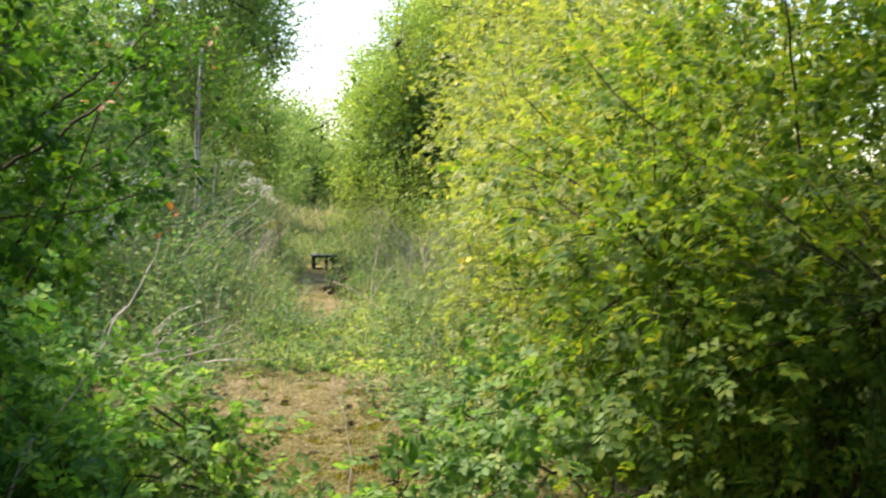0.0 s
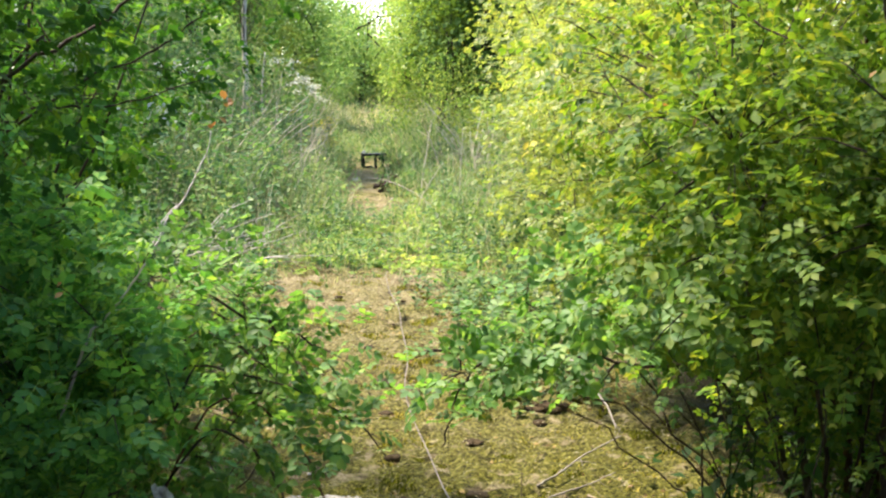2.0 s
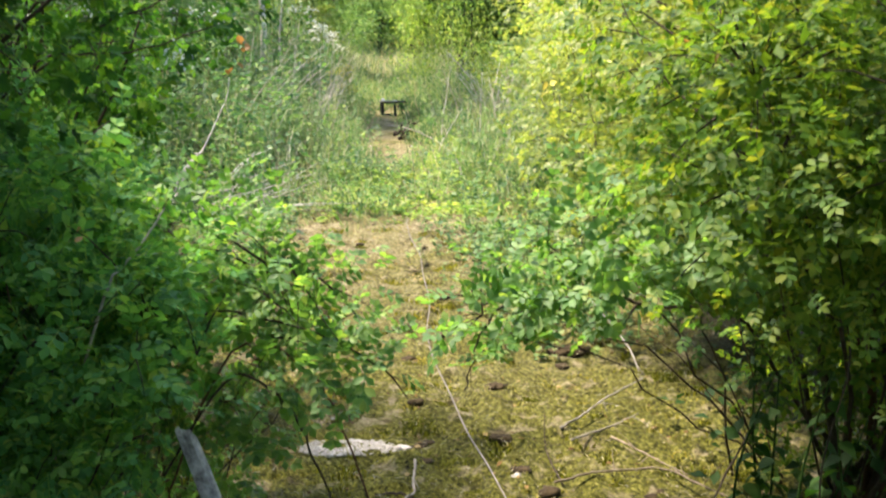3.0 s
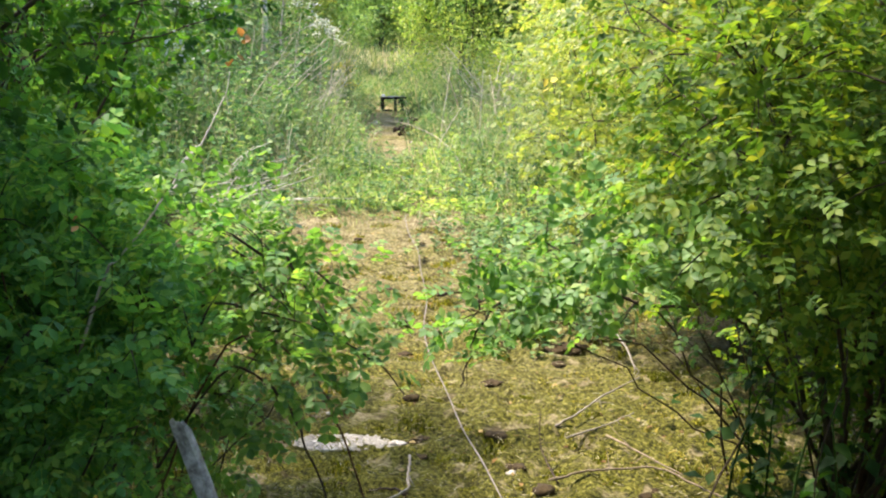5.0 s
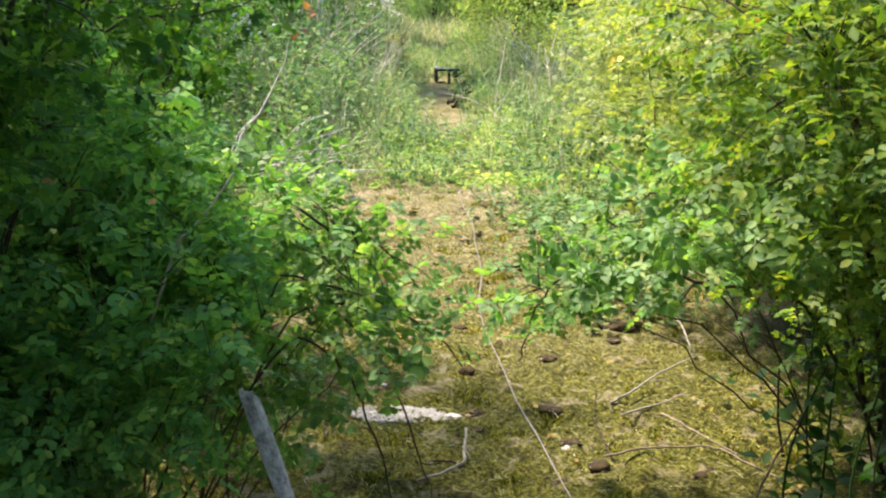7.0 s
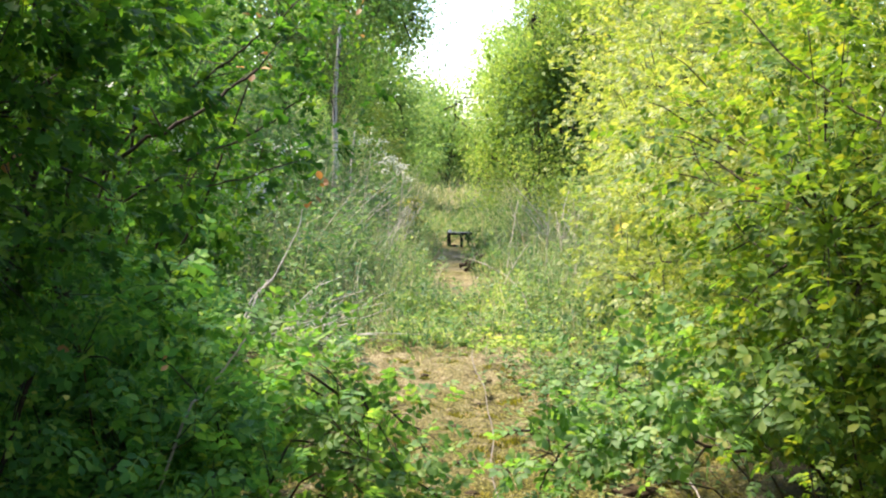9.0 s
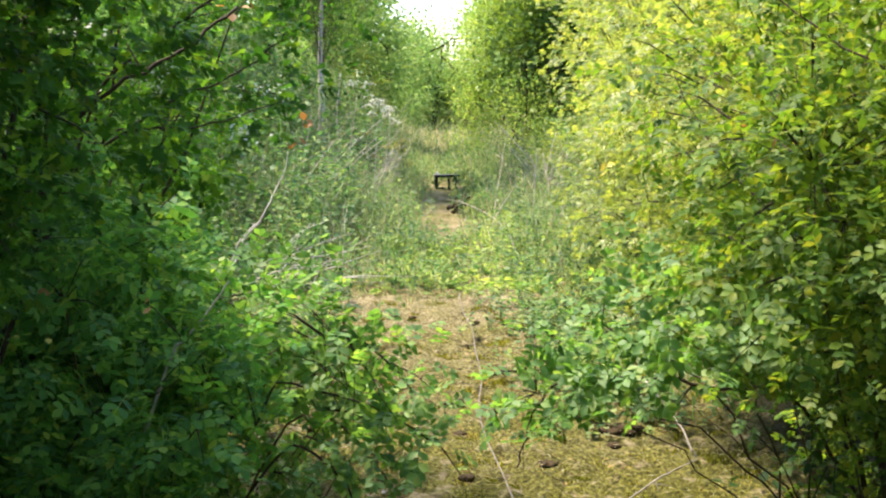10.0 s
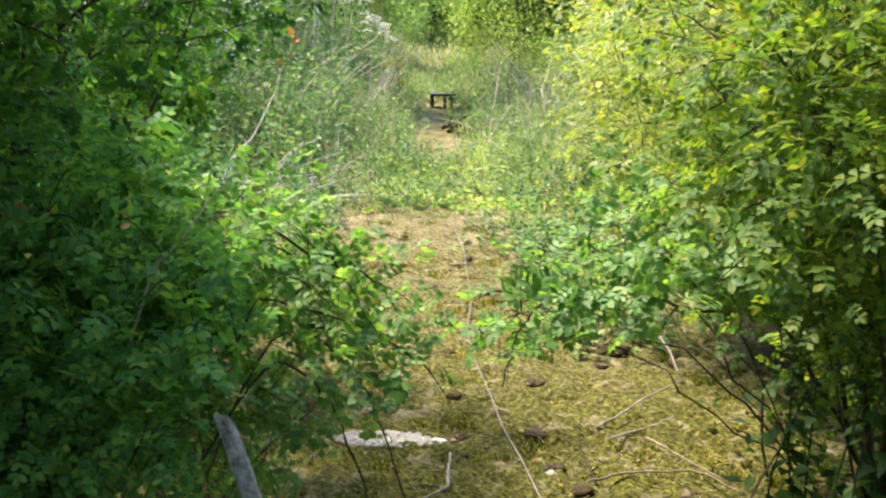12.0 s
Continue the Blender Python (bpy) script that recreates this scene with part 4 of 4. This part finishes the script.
branch("dead_branch", [(.1, 4.01, .016), (.06, 4.05, .016), (.0, 4.04, .014)], .004, .003, M_BARK, "thin dark twig on moss", "branch", 1, 22, "sticks on the moss", spread_len=.05)
for i, (kn, r, m, lb) in enumerate((([(.57, 4.57, .02), (.66, 4.66, .035), (.74, 4.77, .05), (.89, 4.85, .1)], .0042, M_DEAD, "pale dead branch lying below the rose shrub"),
                                    ([(.59, 4.46, .02), (.7, 4.53, .03), (.82, 4.59, .06)], .0035, M_DEAD, "pale dead branch lying below the rose shrub"),
                                    ([(.49, 4.11, .02), (.59, 4.15, .03), (.68, 4.17, .03), (.81, 4.18, .03), (.87, 4.0, .05), (.91, 3.88, .06), (1.05, 3.55, .05)], .004, M_STICK, "long brown branch bent along the moss edge"),
                                    ([(.71, 4.46, .03), (.79, 4.29, .03), (.85, 4.08, .05)], .0035, M_STICK, "thin brown branch under the shrub"),
                                    ([(.85, 5.64, .18), (.92, 5.31, .1), (.92, 5.07, .06)], .005, M_DEAD, "pale dead branch lying below the rose shrub"),
                                    ([(.78, 3.7, .02), (.9, 3.9, .12), (1.05, 4.0, .3)], .004, M_BARK, "thin dark branch under the shrub"),
                                    ([(.52, 4.14, .0), (.49, 4.28, .05), (.49, 4.34, .14)], .0028, M_BARK, "thin upright shoot in moss"),
                                    ([(.28, 6.44, .02), (.42, 6.5, .025), (.6, 6.49, .04)], .009, M_BARK, "blackish stick lying on dirt"),
                                    ([(.45, 6.3, .02), (.6, 6.35, .03), (.85, 6.3, .04)], .006, M_BARK, "blackish stick lying on dirt"))):
    branch("dead_branch", kn, r, r * .5, m, lb, "branch", 3, 30 + i, "sticks on the moss")
branch("dry_stem", [(.03, 15.96, .1), (.24, 14.3, .2), (.39, 13.0, .24), (.52, 12.0, .24), (.6, 10.8, .22), (.64, 10.5, .1)], .004, .003, M_DEAD, "long pale dry stem arched over the track", "stem", 2, 45, "dry stems", spread_len=.2, rough=.2)

for i, kn in enumerate(([(.14, 15.3, .03), (.24, 15.2, .1), (.36, 15.1, .07), (.5, 15.2, .02)], [(.2, 14.9, .02), (.26, 14.8, .12), (.4, 14.8, .1), (.46, 14.7, .02)], [(.2, 16.6, .03), (.34, 16.4, .1), (.52, 16.5, .05)], [(.3, 15.6, .02), (.34, 15.3, .15), (.38, 15.0, .2)])):
    branch("dead_root", kn, .022, .009, M_BARK, "dark dead root lying on the trodden track", "root", 4, 400 + i, "dead roots", spread_len=.14, rough=.5)

# weathered post
bm = bmesh.new()
P0, P1 = Vector((-.08, 2.86, -.03)), Vector((-.31, 2.95, .56))
axis = (P1 - P0)
m = Matrix.Translation(P0) @ axis.to_track_quat("Z", "X").to_matrix().to_4x4()
bmesh.ops.create_cube(bm, size=1, matrix=Matrix.Translation((0, 0, axis.length / 2)) @ Matrix.Diagonal((.031, .02, axis.length, 1)))
bmesh.ops.subdivide_edges(bm, edges=bm.edges[:], cuts=5, use_grid_fill=True)
for v in bm.verts:
    n1 = noise.noise(Vector((v.co.x * 60, v.co.y * 60, v.co.z * 9)))
    v.co += Vector((n1 * .005, noise.noise(v.co * 37) * .005, n1 * .02 if v.co.z > axis.length * .9 else 0))
bmesh.ops.bevel(bm, geom=[e for e in bm.edges if len(e.link_faces) == 2 and e.calc_face_angle(0) > .9], offset=.004, segments=1, affect="EDGES")
post = part("fence_post", bm, M_POST, None, "", False)
post.matrix_basis = m
tagged(post, "weathered grey wooden fence post leaning under leaves", "post")


# ---- clods, rubble, litter pieces ----
def lump(bm, r, seed, flat=.6):
    bmesh.ops.create_icosphere(bm, subdivisions=3 if r > .03 else 2, radius=1)
    off = Vector((seed * 3.1, seed * 1.7, seed * .9))
    for v in bm.verts:
        k = 1 + .55 * noise.noise(v.co * 1.4 + off) + .5 * noise.noise(v.co * 3.4 + off) + .25 * noise.noise(v.co * 8 + off)
        v.co = Vector((v.co.x * k * r, v.co.y * k * r * .8, v.co.z * k * r * flat))


for i, (x, y, r) in enumerate(((.13, 4.47, .028), (.16, 4.5, .02), (.38, 4.52, .035), (.47, 4.5, .025), (.1, 5.96, .042), (.24, 5.83, .035), (.12, 5.45, .026), (.74, 5.57, .055), (.8, 5.6, .04), (.42, 5.09, .036), (.42, 4.27, .03),
                               (.17, 6.56, .04), (-.12, 8.0, .025), (.14, 4.33, .03), (-.1, 6.5, .03), (.25, 15.0, .07), (.36, 14.9, .06), (.2, 15.9, .06), (.4, 17.6, .09), (.1, 22.3, .08))):
    bm = bmesh.new()
    lump(bm, r, i + 1, .5 if y < 10 else .6)
    ob = part("soil_clod", bm, M_CLOD, None, "", True)
    ob.location = (x, y, gz(x, y) - r * .08)
    tagged(ob, "dark crumbly clod of soil on moss" if y < 10 else "dark heap of soil on the trodden track", "soil clod", "soil clods")

g = np.random.default_rng(64)
for i in range(30):
    x, y, r = g.uniform(-.5, .9), 4.0 + 4.6 * g.random() ** 1.3, g.uniform(.012, .03)
    bm = bmesh.new()
    lump(bm, r, 60 + i, .45)
    ob = part("soil_clod", bm, M_CLOD, None, "", True)
    ob.location = (x, y, gz(x, y) + .004)
    tagged(ob, "small dark crumb of soil on moss", "soil clod", "soil clods")

root = new("plaster_rubble")
root.location = (-.07, 4.46, gz(-.07, 4.46))
tagged(root, "patch of white crushed plaster rubble on moss", "rubble")
g = np.random.default_rng(5)
bm = bmesh.new()
ring = [bm.verts.new((.155 * math.cos(a) * (1 + .14 * math.sin(3 * a + 1) + g.uniform(-.14, .1)), .062 * math.sin(a) * (1 + .22 * math.sin(2 * a) + .15 * math.sin(5 * a) + g.uniform(-.15, .12)), .003)) for a in np.linspace(0, 2 * math.pi, 26, endpoint=False)]
low = [bm.verts.new((v.co.x * 1.08, v.co.y * 1.12, -.03)) for v in ring]
mid = [bm.verts.new((v.co.x * .6, v.co.y * .6, .007)) for v in ring]
for i in range(26):
    j = (i + 1) % 26
    bm.faces.new((low[i], low[j], ring[j], ring[i]))
    bm.faces.new((ring[i], ring[j], mid[j], mid[i]))
bm.faces.new(mid)
bed = part("bed", bm, M_RUBBLE, root)
chip = np.array([(-.5, -.4, 0), (.5, -.3, 0), (.35, .5, 0), (-.4, .35, 0), (-.3, -.2, .5), (.3, -.2, .42), (.2, .3, .5), (-.25, .2, .38)]), np.array([(4, 5, 6), (4, 6, 7), (0, 1, 5), (0, 5, 4), (1, 2, 6), (1, 6, 5), (2, 3, 7), (2, 7, 6), (3, 0, 4), (3, 4, 7)])
shared = mesh_data("chip", *chip, M_RUBBLE)
for i in range(300):
    a, r = g.uniform(0, 2 * math.pi), math.sqrt(g.random()) * 1.05
    ob = new("chip", shared)
    ob.parent = bed
    ob.matrix_basis = pose(.16 * r * math.cos(a), .066 * r * math.sin(a), .003 + .006 * (1 - r), *g.uniform(-25, 25, 2), g.uniform(0, 360)) @ Matrix.Scale(g.uniform(.004, .014), 4)
for i, (x, y, r) in enumerate(((.4, 4.21, .014), (.83, 4.12, .01), (.34, 14.0, .035), (-.14, 4.74, .008), (.55, 6.2, .014), (.62, 5.9, .012), (-.1, 16.9, .05))):
    bm = bmesh.new()
    lump(bm, r, 40 + i, .5)
    ob = part("white_stone", bm, M_RUBBLE, None, "", True)
    ob.location = (x, y, gz(x, y) + r * .25)
    tagged(ob, "small whitish stone on the ground", "stone", "white stones")


# ---- stems that stand out on the near shrubs ----
def limb(root, knots, r0, r1, mat, seed, twig_count=4, spread_len=.12, name="stem", rough=.6):
    o = np.array(root.location)
    return branch(name, [tuple(np.array(k) - o) for k in knots], r0, r1, mat, "", "", twig_count, seed, "", root, spread_len, rough)


limb(rose_left, [(-.5, 3.5, .1), (-.3, 3.5, .55), (-.14, 3.5, .51), (-.07, 3.5, .39), (.01, 3.5, .17), (.04, 3.5, .03)], .003, .002, M_STEM_RED, 51)
limb(rose_left, [(-.55, 3.5, .1), (-.32, 3.5, .48), (-.19, 3.5, .44), (-.14, 3.5, .34), (-.09, 3.5, .21), (-.06, 3.5, .04)], .0035, .002, M_BARK, 52)
limb(rose_left, [(-.6, 3.4, .1), (-.4, 3.45, .6), (-.2, 3.5, .62), (0, 3.6, .5), (.08, 3.65, .4)], .0035, .0015, M_BARK, 53)
limb(rose_right, [(1.2, 3.95, .1), (.95, 3.95, .5), (.74, 3.95, .55), (.53, 3.95, .57), (.33, 3.95, .55), (.26, 3.95, .45), (.23, 3.95, .33)], .006, .0018, M_BARK, 54, 9, .1, "stem", .6)
limb(rose_right, [(1.2, 3.8, .1), (1.15, 3.5, .7), (1.0, 3.3, 1.2), (.75, 3.5, 1.45), (.62, 3.6, 1.6)], .004, .0015, M_BARK, 55, 6)
limb(rose_right, [(1.25, 3.8, .1), (1.2, 3.3, .8), (1.05, 3.3, 1.3), (.98, 3.3, 1.7)], .005, .0025, M_BARK, 56, 6)
limb(rose_right, [(1.15, 3.9, .1), (.9, 3.5, .6), (.75, 3.3, .95), (.6, 3.5, 1.15), (.52, 3.6, 1.32)], .003, .0012, M_BARK, 57, 6)
limb(rose_right, [(.98, 3.35, .02), (.9, 3.25, .35), (.93, 3.22, .62), (.86, 3.2, 1.0), (.9, 3.2, 1.3)], .002, .0015, M_BARK, 58, 3)
limb(hawthorn, [(-1.15, 3.2, .1), (-.95, 3.2, .7), (-.8, 3.2, 1.1), (-.74, 3.25, 1.5), (-.7, 3.3, 1.9)], .009, .004, M_BARK, 59, 7)
limb(hawthorn, [(-.9, 3.2, .85), (-.66, 3.2, 1.2), (-.5, 3.25, 1.32), (-.38, 3.3, 1.42)], .005, .003, M_BARK, 60, 6)
limb(hawthorn_open, [(-1.25, 4.8, .1), (-1.15, 4.5, .8), (-.93, 4.25, 1.11), (-.78, 4.25, 1.16), (-.64, 4.25, 1.17), (-.42, 4.25, 1.24)], .0055, .0018, M_BARK, 61, 9, .18)
limb(hawthorn_open, [(-.98, 4.3, 1.06), (-.71, 4.25, 1.24), (-.58, 4.25, 1.29), (-.45, 4.25, 1.38), (-.4, 4.25, 1.43)], .0042, .0016, M_BARK, 62, 9, .18)
limb(hawthorn_open, [(-1.2, 4.7, .5), (-.95, 4.3, 1.2), (-.73, 4.25, 1.41), (-.61, 4.25, 1.51), (-.5, 4.25, 1.6), (-.42, 4.25, 1.68)], .005, .002, M_BARK, 63, 9, .18)
limb(hawthorn, [(-.9, 3.0, .3), (-.7, 3.0, .9), (-.64, 3.0, 1.25), (-.61, 3.0, 1.36), (-.58, 3.0, 1.55), (-.55, 3.0, 1.8)], .005, .0025, M_BARK, 64, 6)


def outlier_leaves(root, centre, n, size, mat, seed, label="", spread_r=.05, name="leaf"):
    """A few leaves that stand out by colour, on a twig of the shrub."""
    g = np.random.default_rng(seed)
    o = np.array(root.location)
    for i in range(n):
        V, F = spread(OVATE, np.zeros((1, 3)), unit(g.normal(size=(1, 3)) + (0, 0, -.2)), np.array([(0, -.6, 1.0)]) + g.normal(0, .3, (1, 3)), np.array([size * g.uniform(.5, .9)]))
        ob = mesh_part(name, V, F, mat, root, label)
        ob.location = np.array(centre) + g.normal(0, spread_r, 3) - o


for i, (root, c, n, s) in enumerate(((hawthorn_open, (-.36, 4.35, 1.19), 4, .045), (hawthorn_open, (-.37, 4.35, 1.13), 3, .035), (hawthorn, (-.58, 2.69, .94), 2, .03), (hawthorn, (-.4, 2.8, .91), 2, .025), (hawthorn_open, (-.28, 4.35, 1.63), 4, .05), 
                                     (hawthorn, (-.42, 3.5, 1.44), 2, .03), (hawthorn, (-.62, 2.75, .9), 2, .025), (rose_right, (.62, 3.3, 1.2), 2, .025), (rose_right, (.9, 3.0, 1.3), 2, .03), (rose_right, (.36, 3.6, 1.1), 4, .03), (hawthorn_open, (-.56, 4.35, 1.64), 3, .045), (hawthorn_open, (-.55, 4.33, 1.5), 3, .045), (hawthorn, (-.64, 2.7, 1.23), 3, .03))):
    outlier_leaves(root, c, n, s, M_LEAF_RED if i not in (6, 9) else M_PETAL_Y, 70 + i, "orange autumn-coloured leaf" if i not in (6, 9) else "yellowing leaf", .025)


def blossoms(root, centres, seed):
    g = np.random.default_rng(seed)
    o = np.array(root.location)
    for c in centres:
        n = 26
        p = np.array(c) + g.normal(0, .03, (n, 3)) * (1.3, 1, .5) - o
        V, F = spread(OVATE, p, g.normal(size=(n, 3)), np.array((0, -.5, 1.0)) + g.normal(0, .4, (n, 3)), g.uniform(.008, .016, n))
        mesh_part("blossom", V, F, M_PETAL, root, "cluster of small white blossoms")


blossoms(hawthorn_open, [(-.72, 4.18, 1.32), (-.72, 4.15, 1.28), (-.44, 4.2, 1.28), (-.52, 4.15, 1.15), (-.9, 4.0, 1.4)], 81)


# ---- saplings and dry stems on the bank ----
def sapling(x, y, h, r, seed, leaves):
    g = np.random.default_rng(seed)
    root = new("sapling")
    z = gz(x, y)
    root.location = (x, y, z)
    tagged(root, "slender sapling with a pale bare stem among herbs", "sapling", "saplings")
    P = curve_points([(0, 0, -.05), (.01, 0, h * .3), (-.02, .02, h * .6), (.02, 0, h)])
    V, F = tube(P, np.linspace(r, r * .4, len(P)), 8)
    mesh_part("trunk", V, F, M_PALE_BARK, root, smooth=True)
    n = leaves
    p = np.stack([g.normal(0, .35, n), g.normal(0, .35, n), h * g.uniform(.62, 1.15, n)], -1)
    near = P[g.integers(len(P) // 2, len(P), n)]
    V, F = twigs(near[::5], p[::5], np.full(len(p[::5]), .003))
    mesh_part("twig_mass", V, F, M_BARK, root, kind="stuff")
    V, F = spread(SIMPLE, p, g.normal(size=(n, 3)), np.array((0, 0, 1.0)) + g.normal(0, .5, (n, 3)), g.uniform(.04, .09, n))
    mesh_part("crown", V, F, M_LEAF_L, root, kind="stuff")


sapling(-1.45, 16, 2.4, .048, 91, 700)
sapling(-1.25, 16.2, 1.3, .02, 92, 120)
g = np.random.default_rng(95)
for i in range(110):
    x, y = (min(-.6, g.normal(-1.1, .35)), g.normal(14.2, .9)) if i < 56 else (g.normal(1.25, .3), g.normal(13.4, .9)) if i < 80 else (g.normal(-.8, .25), g.normal(20.5, .8))
    z = gz(x, y)
    d = np.array((g.normal(.1, .55), g.normal(0, .3), g.uniform(.5, 1.0))) * g.uniform(.6, 1.2)
    d[0] = min(d[0], -.42 - x) if x < 0 else max(d[0], .75 - x)
    b = np.array((x, y, z - .02))
    branch("dry_stem", [tuple(b), tuple(b + d * .5 + (0, 0, .05)), tuple(b + d)], g.uniform(.004, .0075), .0025, M_DRYSTEM, "bleached dry stem leaning among herbs", "stem", 2, 100 + i, "dry stems", spread_len=.25)


def umbel(x, y, h, seed, mat, name, label, size=.012):
    g = np.random.default_rng(seed)
    root = new(name)
    root.location = (x, y, gz(x, y))
    tagged(root, label, "flower", name + " plants")
    top = np.array((g.normal(0, .06), g.normal(0, .06), h))
    V, F = tube(curve_points([(0, 0, -.02), tuple(top * .5 + g.normal(0, .02, 3)), tuple(top)], 4), .004, 5)
    mesh_part("stalk", V, F, M_HERB, root)
    n = 60
    p = top + np.stack([g.normal(0, .06, n), g.normal(0, .06, n), g.normal(.02, .025, n)], -1)
    V, F = twigs(np.repeat(top[None], n, 0), p, np.full(n, .0012))
    mesh_part("ray_mass", V, F, M_HERB, root, kind="stuff")
    V, F = spread(OVATE, p, g.normal(size=(n, 3)), np.array((0, -.3, 1.0)) + g.normal(0, .3, (n, 3)), g.uniform(1.2, 2.4, n) * size)
    mesh_part("flower_head", V, F, mat, root, kind="stuff")


for i in range(12):
    t = g.random()
    umbel(-1.5 + .6 * t + g.normal(0, .1), 22 + g.normal(0, .7), 1.12 - .3 * t + g.normal(0, .06), 200 + i, M_PETAL, "cow_parsley", "white flowering cow parsley on the bank", .017)
for i in range(10):
    umbel(g.normal(-.65, .14), g.normal(17, .5), g.uniform(.45, .75), 230 + i, M_PETAL_Y, "yellow_flower", "pale yellow flower head among grass", .013)


# ---- nettles at the foot of the right shrub, seedlings on the moss ----
BROAD = (np.array([(0, 0, 0), (-.3, .18, .05), (.3, .18, .05), (-.36, .34, .04), (.36, .34, .04), (0, .35, -.02), (-.24, .62, .02), (.24, .62, .02), (0, .66, -.05), (0, 1.05, -.2)], float),
         np.array([(0, 2, 5), (0, 5, 1), (2, 4, 5), (1, 5, 3), (5, 4, 7), (5, 7, 8), (5, 8, 6), (5, 6, 3), (8, 7, 9), (8, 9, 6)]))


def nettle(x, y, h, seed, leaf=.062):
    g = np.random.default_rng(seed)
    root = new("nettle")
    root.location = (x, y, gz(x, y))
    tagged(root, "green nettle with broad drooping leaves below the shrub", "plant", "nettles")
    top = np.array((g.normal(0, .08), g.normal(0, .08), h))
    V, F = tube(curve_points([(0, 0, -.02), tuple(top * .5 + g.normal(0, .02, 3)), tuple(top)], 4), np.linspace(.004, .002, 9), 5)
    stalk = mesh_part("stalk", V, F, M_NETTLE_SHADE, root)
    for i in range(14):
        t = .2 + .8 * i / 13
        a = i * 1.62 + g.normal(0, .3)
        V, F = spread(BROAD, np.zeros((1, 3)), np.array([(math.cos(a), math.sin(a), -.45)]), np.array([(0, 0, 1.0)]) + g.normal(0, .2, (1, 3)), np.array([leaf * (1.15 - .5 * t) * g.uniform(.8, 1.2)]))
        ob = mesh_part("leaf", V, F, M_NETTLE_SHADE, stalk)
        ob.location = top * t


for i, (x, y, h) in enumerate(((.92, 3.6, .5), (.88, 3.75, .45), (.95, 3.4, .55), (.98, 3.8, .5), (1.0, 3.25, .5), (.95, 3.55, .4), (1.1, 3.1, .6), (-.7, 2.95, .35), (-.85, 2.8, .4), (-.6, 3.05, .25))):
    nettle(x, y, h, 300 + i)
n = 750
x = np.concatenate([g.normal(-.85, .22, n // 3), g.normal(.75, .2, n - n // 3)])
y = 5.4 + 3.1 * g.random(n) ** .8
base = on_ground(x, y, -.005)
tip = base + np.stack([g.normal(0, .03, n), g.normal(0, .03, n), g.uniform(.03, .15, n)], -1)
V, F = twigs(base, tip, np.full(n, .0018))
tagged(mesh_part("seedling_stalks", V, F, M_STEM_RED), "thin brown stalks of seedlings at the moss edge", "seedlings", kind="stuff")
k = 8
t = np.tile(np.linspace(.3, 1, k), n)
pos = np.repeat(base, k, 0) + np.repeat(tip - base, k, 0) * t[:, None]
V, F = spread(SIMPLE, pos, np.stack([g.normal(0, 1, n * k), g.normal(0, 1, n * k), g.uniform(-.1, .5, n * k)], -1), np.array((0, 0, 1.0)) + g.normal(0, .3, (n * k, 3)), g.uniform(.02, .05, n * k))
tagged(mesh_part("seedling_leaves", V, F, M_HERB), "light green seedling leaves at the moss edge", "seedlings", kind="stuff")


# ---- more dead wood beside the clearing ----
g = np.random.default_rng(131)
for i in range(26):
    x, y = g.uniform(-1.5, -.8), g.uniform(8.7, 9.5)
    a, ln = g.normal(.3, .5), g.uniform(.3, .8)
    z = gz(x, y)
    e = (x + ln * math.cos(a), y + ln * .4 * math.sin(a), z + g.uniform(.05, .36))
    m = ((x + e[0]) / 2, (y + e[1]) / 2, (z + e[2]) / 2 + g.uniform(0, .05))
    branch("dead_branch", [(x, y, z + .015), m, e], g.uniform(.003, .005), .0015, M_PALE_BARK if i % 3 else M_DEAD, "bleached dead branch in a heap beside the moss", "branch", 4, 140 + i, "dead branches", spread_len=.14, rough=.2)
for i in range(38):
    x, y = g.normal(1.42, .15), g.normal(17.0, .35)
    z = gz(x, y)
    ln = g.uniform(.5, 1.2)
    d = np.array((g.normal(-.1, .4), g.normal(0, .3), g.uniform(.5, 1))) * ln
    b0 = np.array((x, y, z - .02))
    branch("dead_branch", [tuple(b0), tuple(b0 + d * .5 + (0, 0, .06)), tuple(b0 + d)], g.uniform(.008, .015), .004, M_DRYSTEM, "grey dead brushwood below the dark hollow", "branch", 4, 160 + i, "brushwood", spread_len=.3)
n, k = 260, 8
x, y = g.uniform(-1.45, -.55, n), g.uniform(8.4, 9.7, n)
base = on_ground(x, y, -.005)
tip = base + np.stack([g.normal(0, .05, n), g.normal(0, .05, n), g.uniform(.03, .13, n)], -1)
V, F = twigs(base, tip, np.full(n, .0018))
tagged(mesh_part("weed_stalks", V, F, M_HERB), "green weed stalks growing through dead wood", "herbs", kind="stuff")
pos = np.repeat(base, k, 0) + np.repeat(tip - base, k, 0) * np.tile(np.linspace(.2, 1, k), n)[:, None] + g.normal(0, .02, (n * k, 3))
V, F = spread(SIMPLE, pos, np.stack([g.normal(0, 1, n * k), g.normal(0, 1, n * k), g.uniform(-.2, .6, n * k)], -1), np.array((0, 0, 1.0)) + g.normal(0, .3, (n * k, 3)), g.uniform(.02, .05, n * k))
tagged(mesh_part("weed_leaves", V, F, M_HERB), "green weed leaves growing through dead wood", "herbs", kind="stuff")
